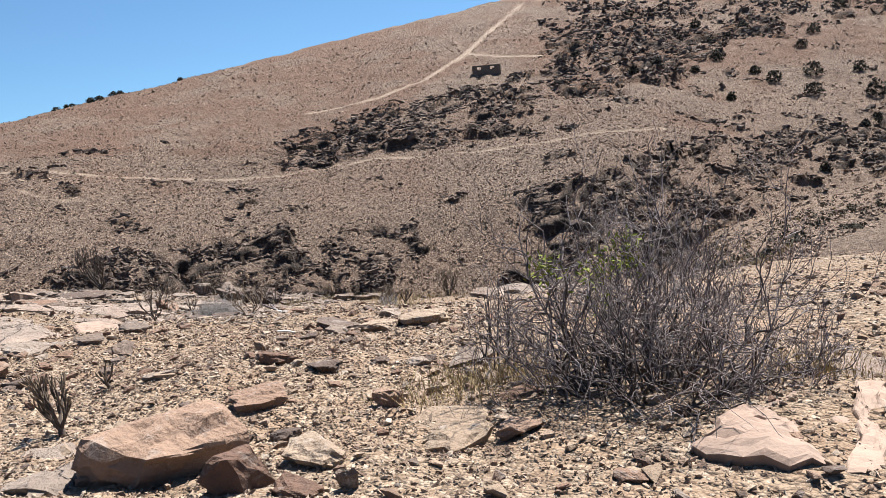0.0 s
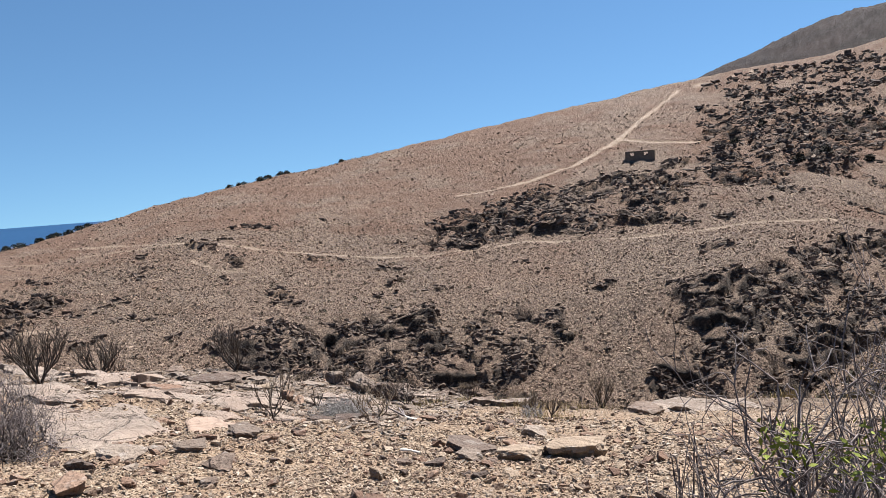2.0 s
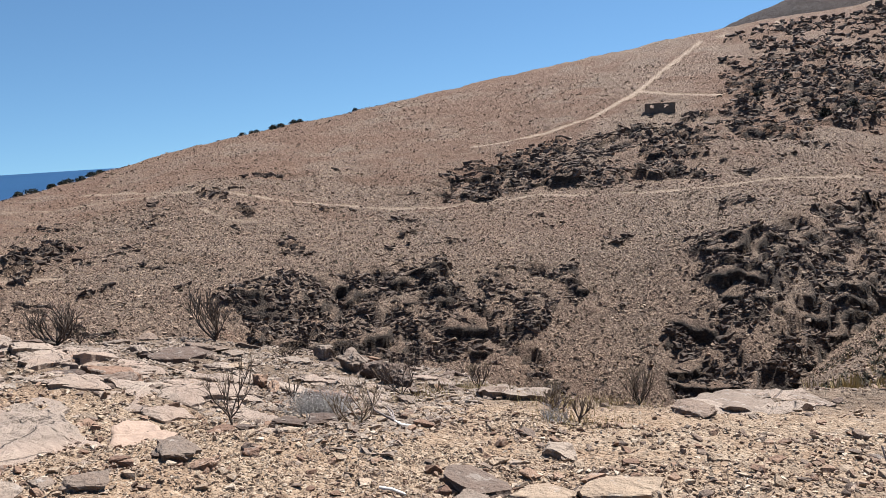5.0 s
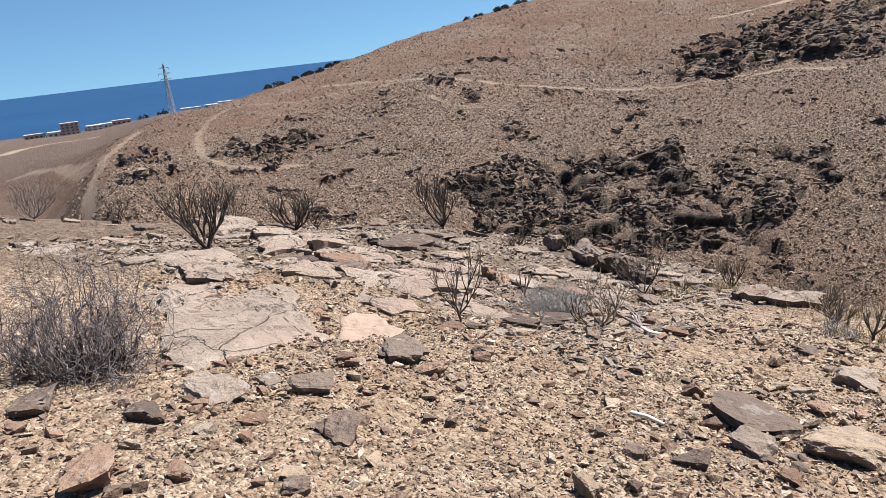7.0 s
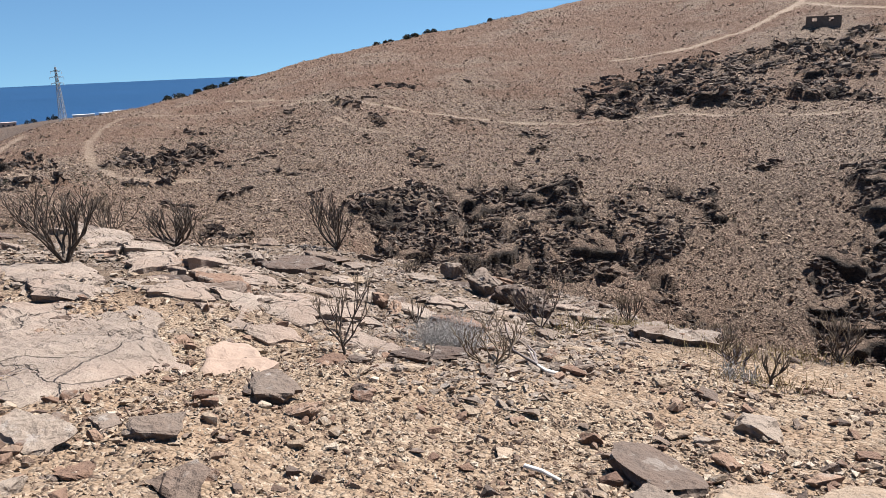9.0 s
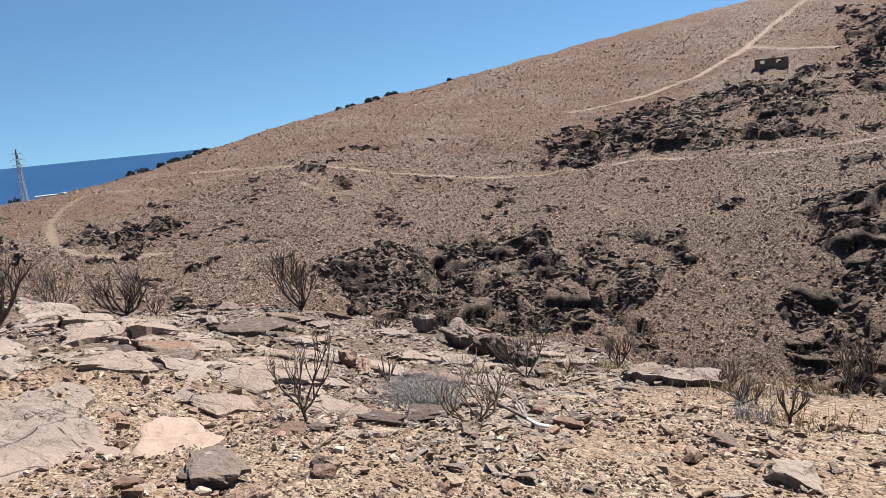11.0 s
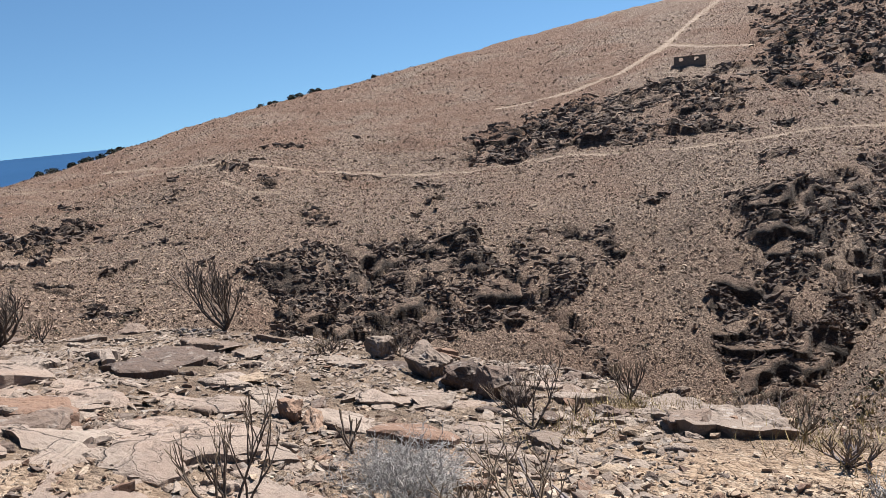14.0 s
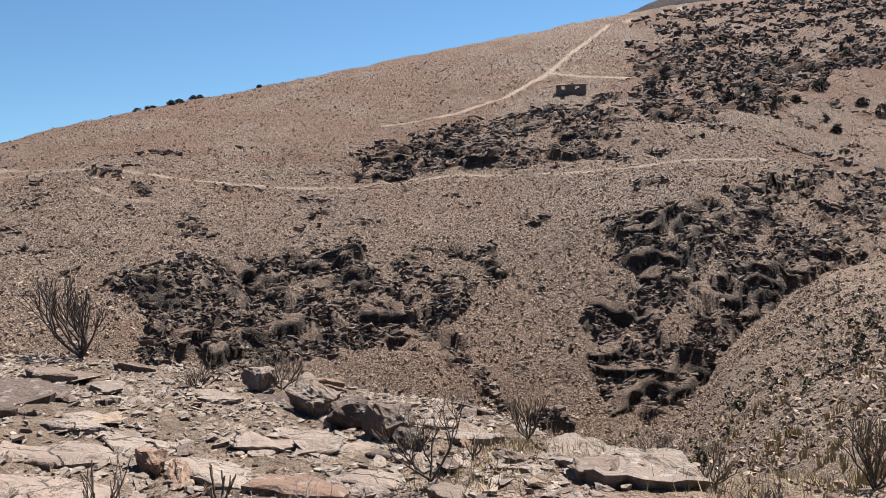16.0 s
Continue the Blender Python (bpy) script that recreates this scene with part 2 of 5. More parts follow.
def vnoise(x, y, seed=0):
    """Smooth value noise, -1 to 1."""
    x, y = np.asarray(x, float), np.asarray(y, float)
    ix, iy = np.floor(x), np.floor(y)
    fx, fy = x - ix, y - iy
    fx, fy = fx * fx * fx * (fx * (fx * 6 - 15) + 10), fy * fy * fy * (fy * (fy * 6 - 15) + 10)
    ix, iy = ix.astype(np.int64), iy.astype(np.int64)
    a, b = hash2(ix, iy, seed), hash2(ix + 1, iy, seed)
    c, d = hash2(ix, iy + 1, seed), hash2(ix + 1, iy + 1, seed)
    return 2 * ((a * (1 - fx) + b * fx) * (1 - fy) + (c * (1 - fx) + d * fx) * fy) - 1


def fbm(x, y, seed=0, octaves=4, gain=0.5):
    out, amp, k = 0.0, 1.0, 1.0
    for o in range(octaves):
        ca, sa = math.cos(0.7 * o + 0.4), math.sin(0.7 * o + 0.4)
        out = out + amp * vnoise((ca * x - sa * y) * k, (sa * x + ca * y) * k, seed + 17 * o)
        amp, k = amp * gain, k * 2.03
    return out


def step01(v, lo, hi):
    u = np.clip((v - lo) / (hi - lo), 0, 1)
    return u * u * (3 - 2 * u)


PROFILES = []


def profile(bearing, edge, lip, *keys):
    """The cut through the land on a bearing (degrees left of +y): how far the near shelf reaches, how deep it breaks off within
    ten metres, then distance and height of the gorge floor, the cliff's foot, its top, the lower track, the hut's level, the crest and the land behind it."""
    PROFILES.append((bearing, edge, keys, lip))


profile(-26, 15, 2.5, (190, -25), (205, -22), (235, -13), (262, -5), (330, 17), (470, 62), (800, 40), (1500, 20))
profile(-15, 10.5, 5, (148, -28.5), (156, -25), (190, -16), (222, -8), (285, 11), (440, 60), (800, 40), (1500, 20))
profile(-9, 8, 6, (120, -33.5), (126, -28), (158, -14.5), (190, -9.5), (255, 8), (420, 50), (800, 38), (1500, 20))
profile(-5, 7.4, 6.5, (99, -38.8), (103, -36), (135, -16.3), (168, -11.5), (240, 5.4), (405, 48), (700, 30), (1500, 0))
profile(5, 8.2, 6.5, (90, -41), (103, -33), (128, -19.6), (163, -11.9), (238, 4.6), (385, 37.4), (650, 10), (1500, -30))
profile(15, 10.8, 6.5, (84, -40), (99, -30), (123, -19.4), (165, -12.6), (232, -0.6), (355, 25.2), (600, 0), (1500, -60))
profile(25, 12.2, 6.5, (80, -36), (97, -27.6), (121, -18.2), (172, -12), (225, -2.0), (322, 13.0), (600, -20), (1500, -75))
profile(35, 13.2, 6, (75, -32), (94, -23), (114, -18.3), (180, -7.6), (215, -3.5), (294, 3.6), (600, -35), (1500, -75))
profile(45, 14, 5.5, (70, -26), (92, -19.5), (112, -17.6), (160, -13.5), (190, -10.8), (250, -7.4), (520, -38), (1700, -69))
profile(50, 14.5, 4.5, (65, -22), (88, -17.5), (108, -16.5), (140, -13.8), (165, -11.4), (212, -9.9), (520, -36), (1400, -68))
profile(54.5, 15, 3.5, (60, -18), (82, -15.5), (102, -14.8), (128, -13.2), (150, -12), (190, -10.8), (530, -27.5), (1320, -68))
profile(59, 16, 2.8, (52, -14), (76, -13.5), (96, -13.6), (120, -13.2), (138, -13), (165, -13.8), (520, -41), (1150, -68.5))
profile(61, 16.3, 2.6, (50, -13.6), (64, -14.3), (78, -14.9), (92, -15.4), (105, -15.9), (118, -16.6), (520, -41), (1150, -68.5))
profile(64, 17, 2.4, (48, -13.5), (58, -15.5), (68, -17.5), (80, -20), (92, -22.5), (105, -24.5), (520, -42), (1180, -68.5))
profile(75, 20, 2, (50, -12), (60, -15), (70, -17.5), (82, -20), (95, -22.5), (110, -25), (520, -42), (1250, -68.5))
profile(100, 25, 1, (60, -5), (80, -6), (110, -8), (140, -10), (180, -12), (240, -16), (520, -35), (1250, -68.5))
profile(180, 30, -0.5, (60, 5), (90, 8), (120, 10), (160, 14), (220, 20), (300, 26), (600, 35), (1500, 40))
profile(-90, 28, 0.3, (80, -3), (110, 0), (140, 3), (180, 8), (250, 16), (380, 36), (800, 40), (1500, 30))


def near_shelf(x, y):
    """The stony shelf that is walked on: it falls gently towards the gorge."""
    x, y = np.clip(x, -22, 16), np.clip(y, -30, 24)
    z = np.interp(y, [-30, 0, 4, 6.3, 8, 10, 12, 14, 17, 20, 24], [2.2, 0.15, -0.24, -0.53, -0.84, -1.2, -1.62, -2.08, -2.72, -3.6, -5.0])
    z = 0.5 * z + 0.25 * (np.interp(y - 0.7, [-30, 0, 6.3, 8, 10, 12, 14, 17, 24], [2.2, 0.15, -0.53, -0.84, -1.2, -1.62, -2.08, -2.72, -5.0])
                          + np.interp(y + 0.7, [-30, 0, 6.3, 8, 10, 12, 14, 17, 24], [2.2, 0.15, -0.53, -0.84, -1.2, -1.62, -2.08, -2.72, -5.0]))
    left = step01(-x, 4.5, 10.5) * step01(y, 6, 11)
    return z + 0.45 * left + 0.3 * step01(x, 1.5, 7)


def land_tables():
    rows = sorted(PROFILES)
    ang = np.array([r[0] for r in rows], float)
    ang = np.r_[ang[-1] - 360, ang, ang[0] + 360]
    order = [len(rows) - 1, *range(len(rows)), 0]
    fine = np.arange(-180, 180, 0.25)
    width = np.exp(-0.5 * (np.arange(-8, 9) / 4.0) ** 2)
    width /= width.sum()

    def spread(values):
        v = np.interp(fine, ang, np.array(values, float)[order])
        return np.convolve(np.r_[v[-8:], v, v[:8]], width, "valid")

    edge, lip = spread([r[1] for r in rows]), spread([r[3] for r in rows])
    rs = [spread([r[2][k][0] for r in rows]) for k in range(8)]
    zs = [spread([r[2][k][1] for r in rows]) for k in range(8)]
    logr = np.linspace(math.log(5), math.log(1500), 700)
    rr = np.exp(logr)
    zt, st = np.zeros((len(fine), 700)), np.zeros((len(fine), 700))
    for i, a in enumerate(np.radians(fine)):
        ex, ey = EYE_X - math.sin(a) * edge[i], EYE_Y + math.cos(a) * edge[i]
        r = [edge[i], edge[i] + 10] + [v[i] for v in rs]
        top = float(near_shelf(ex, ey))
        z = [top, top - lip[i]] + [v[i] + (1.0 if k == 5 else 0.0) for k, v in enumerate(zs)]
        inside = near_shelf(EYE_X - np.sin(a) * rr, EYE_Y + np.cos(a) * rr)
        zt[i] = np.where(rr < edge[i], inside, np.interp(rr, r, z))
        st[i] = np.interp(rr, [3] + r, [-1, 0, 0.5, *range(1, 9)])
    soft = np.exp(-0.5 * (np.arange(-9, 10) / 2.5) ** 2)
    soft /= soft.sum()
    for i in range(len(fine)):
        zt[i] = np.convolve(np.r_[[zt[i][0]] * 9, zt[i], [zt[i][-1]] * 9], soft, "valid")
    return zt, st


LAND_Z, LAND_S = land_tables()


def polar(x, y):
    dx, dy = np.asarray(x, float) - EYE_X, np.asarray(y, float) - EYE_Y
    return np.hypot(dx, dy), np.degrees(np.arctan2(-dx, dy))


def looked_up(table, x, y):
    r, b = polar(x, y)
    u = np.clip((np.log(np.maximum(r, 5)) - math.log(5)) / (math.log(1500) - math.log(5)) * 699, 0, 698.999)
    v = (b + 180) * 4 % 1440
    i, j = np.floor(u).astype(int), np.floor(v).astype(int) % 1440
    fu, fv, j2 = u - np.floor(u), v - np.floor(v), (np.floor(v).astype(int) + 1) % 1440
    low = table[j, i] * (1 - fu) + table[j, i + 1] * fu
    return low * (1 - fv) + (table[j2, i] * (1 - fu) + table[j2, i + 1] * fu) * fv


def base_land(x, y):
    """Height and station (0 edge, 1 floor, 2 cliff foot, 3 cliff top, 4 track, 5 hut, 6 crest)."""
    r, b = polar(x, y)
    s = looked_up(LAND_S, x, y)
    near = step01(r, 5.2, 6.8)
    z = looked_up(LAND_Z, x, y) * near + near_shelf(x, y) * (1 - near)
    peak = 138 * np.clip((4 - b) / 16, 0, 1) ** 0.27 * step01(b, -60, -35) * np.exp(-((r - 1050) / 260) ** 2)
    return z + peak, s

TRACK_LOW = [(-156, 162), (-134, 159), (-111, 154.5), (-100, 154.7), (-86, 156.8), (-73, 159.2), (-62, 158.2), (-53, 159.6), (-45, 165), (-34, 169), (-22, 167.3), (-11, 168), (6, 174), (30, 186)]
TRACK_UP = [(-64, 222), (-50, 230), (-41.5, 237), (-33, 248), (-26, 266), (-21.4, 282), (-15, 315), (-1, 372), (17.6, 380), (38, 395)]
TRACK_BRANCH = [(-21.3, 280), (-8.4, 268), (5, 263)]
TRACK_LOOP = [(-111, 155), (-131, 150), (-145, 144), (-151, 135), (-148, 123.5), (-128, 102), (-111, 89), (-100.4, 84.8), (-95, 88.4), (-92, 94)]
TRACK_FLANK = [(-150, 104), (-136, 89.6), (-122, 76), (-104, 63.4), (-87, 53.2), (-70, 42)]
TRACK_SPUR = [(-98, 139), (-90, 133.6), (-83.6, 135)]

TRACK_COAST = [(-590.18, 282.12), (-653.44, 330.92), (-680.25, 369.75), (-638.64, 388.17)]
TRACK_PLAIN = [(-308.44, 146.84), (-321.26, 166.96), (-269.13, 150.65), (-130.77, 81.93)]


def off_line(x, y, line):
    best = np.full(np.shape(x), 1e9)
    for (ax, ay), (bx, by) in zip(line, line[1:]):
        u = np.clip(((x - ax) * (bx - ax) + (y - ay) * (by - ay)) / ((bx - ax) ** 2 + (by - ay) ** 2), 0, 1)
        best = np.minimum(best, np.hypot(x - ax - u * (bx - ax), y - ay - u * (by - ay)))
    return best


def zones(x, y):
    """How far each place is dark outcrop, trodden track, pale near shelf and reddish earth, 0 to 1."""
    r, b = polar(x, y)
    z, s = base_land(x, y)
    n1, n2 = fbm(x / 14, y / 14, 3, 4), fbm(x / 4.5, y / 4.5, 9, 3)
    n = n1 * 0.5 + n2 * 0.5
    lower = step01(b + 2 * n1, 3, 8) * step01(-b - 3 * n1, -37, -33) * step01(s + 0.2 * n - np.interp(b, [3, 12, 20, 35], [2.55, 2.25, 1.95, 1.85]), -0.15, 0.15) * step01(-s - 0.25 * n, -3.15, -2.8)
    right = 0.8 * step01(-b + 2 * n1 - 2.2 * (3 - np.minimum(s, 3.2)), -4.5, -1.5) * step01(s + 0.05 * n, 1.02, 1.15) * step01(-s - 0.5 * n, -3.45, -2.9)
    mid = 4.62 - 0.022 * b
    band = np.exp(-((s - mid + 0.12 * n1) / (0.36 - 0.006 * b)) ** 2) * step01(b, -16, -9) * step01(-b, -22, -16)
    upper = step01(-b, -1, 6) * step01(s, 4.7, 5.0) * step01(-s, -6.0, -5.6) * 0.74
    ledge = np.exp(-((off_line(x, y, [(-106, 89.5), (-105.5, 98), (-106, 107)]) / 3.2) ** 2)) * 1.4
    knob = np.exp(-(np.hypot(x + 116, y - 81.5) / 5) ** 2) * 1.1 + np.exp(-(np.hypot(x + 84, y - 49) / 7) ** 2)
    score = np.maximum.reduce([lower, right, band * 1.1, upper, ledge, knob])
    outcrop = step01(score + (0.5 * n2 + 0.45 * n1) * step01(score, 0.0, 0.25), 0.52, 0.74)
    outcrop = np.maximum(outcrop, step01(fbm(x / 7, y / 5, 31, 4), 0.78, 0.98) * step01(s, 0.9, 1.4) * step01(-s, -4.9, -4.3) * 0.7)
    track = np.zeros_like(r)
    wob = 0.35 * n2
    for line, half, worn in ((TRACK_LOW, 0.5, 0.7), (TRACK_UP, 1.0, 0.8), (TRACK_BRANCH, 1.0, 0.8), (TRACK_LOOP, 0.6, 0.5), (TRACK_FLANK, 0.9, 0.55), (TRACK_SPUR, 0.3, 0.6), (TRACK_PLAIN, 2.5, 0.4), (TRACK_COAST, 7.0, 0.7)):
        track = np.maximum(track, step01(-off_line(x, y, line) + wob, -half - 0.5, -half + 0.3) * worn)
    plainland = step01(r, 330, 420) * step01(b, 42, 47) * step01(-b, -110, -100)
    outcrop = outcrop * (1 - track) * (1 - plainland)
    mountain = step01(r, 480, 620) * step01(-b, -25, -15)
    outcrop = np.maximum(outcrop, 1.0 * mountain + 0.3 * plainland)
    shelf = np.maximum(step01(-s, -0.3, -0.02), 0.32 * step01(-b, -1, 4) * step01(s, 0.05, 0.25) * step01(-s, -1.04, -0.97))
    shelf = shelf * (1 - 0.5 * step01(y - 10 - 0.5 * (x + 8) + 0.6 * n2, -0.5, 1.2) * step01(-s, -0.1, 0.0))          # browner grit among the ledges
    red = step01(0.8 * n1 + 0.9 * step01(s, 4.0, 4.7) * np.maximum(step01(b, 2, 14), step01(-b, -2, 4)) - 0.5 * step01(-s, -3.5, -3), 0.1, 0.9)
    return outcrop, track, shelf, red * (1 - plainland)


LEDGES = ((0.5, 2.6, 0.0), (0.32, 1.3, 0.4), (0.18, 0.7, 0.2))          # share, height and start of each set of beds


def crag_steps(x, y, z):
    """The unevenness of the crags, and where in their beds, which dip to the west, a place lies."""
    u, v = x * 0.82 + y * 0.57, -x * 0.57 + y * 0.82
    crag = 1.7 * fbm(u / 12, v / 6, 21, 3) + 0.8 * vnoise(u / 3.4, v / 2.0, 22) + 0.35 * vnoise(u / 1.5, v / 1.1, 24) + 0.18 * vnoise(x / 0.8, y / 0.8, 23)
    return crag, z + crag - 0.16 * (0.97 * x + 0.26 * y) + 1.9 * fbm(x / 8, y / 5, 27, 2)


def bare(x, y):
    """Where the beds of the crags stand free of scree, 0 to 1."""
    return step01(fbm(x / 6.5, y / 4.5, 28, 3), -0.55, 0.25)


def overhang(x, y):
    """How far the top of a crag's face leans out over its foot."""
    z = base_land(x, y)[0]
    r, b = polar(x, y)
    q = crag_steps(x, y, z)[1] / LEDGES[0][1]
    q = q - np.floor(q)
    lean = np.where(q > 0.7, step01(q, 0.7, 0.97), 1 - step01(q, 0.0, 0.6))
    return 1.3 * bare(x, y) * lean * zones(x, y)[0] * step01(r, 60, 80) * step01(-r, -330, -280)


def land(x, y):
    """The finished height of the ground."""
    z, s = base_land(x, y)
    r, b = polar(x, y)
    outcrop, track, shelf, red = zones(x, y)
    far = step01(r, 14, 40) * (1 - 0.8 * track)
    wild = step01(r, 300, 420) * step01(b, 42, 47)
    rough = 0.45 * fbm(x / 9, y / 9, 5, 4) + 0.13 * fbm(x / 1.3, y / 1.3, 6, 2)
    crag, steps = crag_steps(x, y, z)
    ledge = sum(w * h * (np.floor(steps / h + o) - o + step01(steps / h + o - np.floor(steps / h + o), 0.7, 0.97)) for w, h, o in LEDGES)
    crag = crag + bare(x, y) * (ledge - steps) + 0.3
    z = z + far * (1 - 0.7 * wild) * (rough + outcrop * 1.0 * crag)
    close = (0.075 * fbm(x / 1.6, y / 1.6, 11, 4) + 0.02 * fbm(x / 0.25, y / 0.25, 12, 2)) * (1 - step01(r, 14, 40))
    lean = np.maximum(0, r - 1150 - 10 * np.abs(b - 59)) * step01(b, 40, 46) * step01(-b, -130, -110)
    return z + close - 0.05 * lean


def ground_mesh():
    cx, cy = 0.0, -3.0
    radii = [0.5]
    while radii[-1] < 2600:
        q = radii[-1]
        radii.append(q + (max(0.05, 0.0135 * q) if q < 48 else 0.5 if q < 200 else 1.0 if q < 330 else 0.02 * q))
    radii = np.array(radii)
    angles = np.r_[np.arange(-38, 74, 0.21), np.arange(76, 320, 4.0)]
    a = np.radians(angles)
    x = cx - np.sin(a)[:, None] * radii[None]
    y = cy + np.cos(a)[:, None] * radii[None]
    z = land(x, y)
    zone = np.stack([*zones(x, y)], -1)
    lean = overhang(x, y)
    x, y = x + np.sin(a)[:, None] * lean, y - np.cos(a)[:, None] * lean
    na, nr = x.shape
    co = np.stack([x, y, z], -1).reshape(-1, 3)
    co = np.r_[co, [[cx, cy, float(land(np.array([cx]), np.array([cy]))[0])]]]
    i, j = np.meshgrid(np.arange(na), np.arange(nr - 1), indexing="ij")
    k = (i + 1) % na
    quads = np.stack([i * nr + j, k * nr + j, k * nr + j + 1, i * nr + j + 1], -1).reshape(-1, 4)[:, ::-1]
    me = bpy.data.meshes.new("ground")
    tri = np.stack([np.full(na, na * nr), np.roll(np.arange(na), -1) * nr, np.arange(na) * nr], -1)[:, ::-1]
    fill_mesh(me, co, quads, tri)
    layer = me.color_attributes.new("zone", "FLOAT_COLOR", "POINT")
    layer.data.foreach_set("color", np.r_[zone.reshape(-1, 4), [[0, 0, 1, 0]]].astype(np.float32).ravel())
    r, b = polar(co[:, 0], co[:, 1])
    # painted shade on the far peak, darker soil on the coastal plain
    dark = me.attributes.new("shade_and_soil", "FLOAT", "POINT")
    dark.data.foreach_set("value", np.maximum(step01(r, 560, 700) * step01(-b, -25, -15), 0.45 * step01(r, 150, 330) * step01(b, 46, 52) * step01(-b, -110, -100)).astype(np.float32))
    me.materials.append(GROUND)
    return me


def fill_mesh(me, co, quads=None, tris=None):
    quads = np.zeros((0, 4), int) if quads is None else np.asarray(quads)
    tris = np.zeros((0, 3), int) if tris is None else np.asarray(tris)
    loops = np.r_[quads.ravel(), tris.ravel()].astype(np.int32)
    starts = np.r_[np.arange(len(quads)) * 4, len(quads) * 4 + np.arange(len(tris)) * 3].astype(np.int32)
    me.vertices.add(len(co)), me.loops.add(len(loops)), me.polygons.add(len(starts))
    me.vertices.foreach_set("co", np.asarray(co, np.float32).ravel())
    me.loops.foreach_set("vertex_index", loops)
    me.polygons.foreach_set("loop_start", starts)
    me.update(calc_edges=True)
    me.validate()


def z_at(x, y):
    return float(land(np.array([float(x)]), np.array([float(y)]))[0])


ground = tagged(new("ground", ground_mesh()), "stony desert ground with gorge, scree slopes and dirt tracks", "ground", kind="structure")


def sea_mesh():
    a = np.radians(np.arange(0, 361, 1.5))
    rings = np.array([300, 900, 1500, 2500, 4850])
    co = np.stack([(-np.sin(a)[:, None] * rings).ravel(), (np.cos(a)[:, None] * rings).ravel(), np.full(len(a) * 5, -70.0)], -1)
    i, j = np.meshgrid(np.arange(len(a) - 1), np.arange(4), indexing="ij")
    quads = np.stack([i * 5 + j, (i + 1) * 5 + j, (i + 1) * 5 + j + 1, i * 5 + j + 1], -1).reshape(-1, 4)[:, ::-1]
    me = bpy.data.meshes.new("sea")
    fill_mesh(me, co, quads)
    me.materials.append(SEA)
    return me


tagged(new("water", sea_mesh()), "calm deep blue sea out to the horizon", "sea", kind="structure")

# ---- helpers for things ----
RNG = np.random.RandomState(7)


def part(name, data, material, parent=None, label=""):
    """Links a bmesh or a mesh as one object, under a thing where one is given."""
    if isinstance(data, bmesh.types.BMesh):
        me = bpy.data.meshes.new(name)
        data.to_mesh(me)
        data.free()
    else:
        me = data
    if material and not me.materials:
        me.materials.append(material)
    ob = new(name, me)
    if parent is not None:
        ob.parent = parent
    return tagged(ob, label)


def thing(name, x, y, z, label, category, group="", turn=0.0, kind=""):
    ob = tagged(new(name), label, category, group, kind)
    ob.empty_display_size = 0.2
    ob.matrix_basis = pose(x, y, z, 0, 0, turn)
    return ob


def box(bm, x, y, z, w, d, h, turn=0.0):
    """A box on its base centre."""
    m = pose(x, y, z + h / 2, 0, 0, turn) @ Matrix.Diagonal((w, d, h, 1))
    return bmesh.ops.create_cube(bm, size=1.0, matrix=m)["verts"]


def hull(count, rng, box_like=3.0):
    """The corners and triangles of an angular stone about one metre across."""
    p = rng.uniform(-1, 1, (count, 3))
    p /= (np.abs(p) ** box_like).sum(1, keepdims=True) ** (1 / box_like)
    p *= rng.uniform(0.75, 1.0, (count, 1)) * 0.5
    bm = bmesh.new()
    for c in p:
        bm.verts.new(c)
    out = bmesh.ops.convex_hull(bm, input=bm.verts)
    bmesh.ops.delete(bm, geom=[v for v in bm.verts if not v.link_faces], context="VERTS")
    bmesh.ops.triangulate(bm, faces=bm.faces)
    bmesh.ops.recalc_face_normals(bm, faces=bm.faces)
    return bm


def hull_arrays(count, rng, box_like=3.0):
    bm = hull(count, rng, box_like)
    bm.verts.index_update()
    v = np.array([q.co[:] for q in bm.verts])
    f = np.array([[q.index for q in face.verts] for face in bm.faces])
    bm.free()
    return v, f


SHARDS = [hull_arrays(5, RNG, 4.0) for _ in range(20)]
GRIT = [hull_arrays(6, RNG, 6.0) for _ in range(16)]
CHIPS = [hull_arrays(8, RNG, 6.0) for _ in range(16)]
PEBBLES = [hull_arrays(10, RNG, 2.6) for _ in range(16)]
ROCKS = [hull_arrays(13, RNG, 5.0) for _ in range(18)]


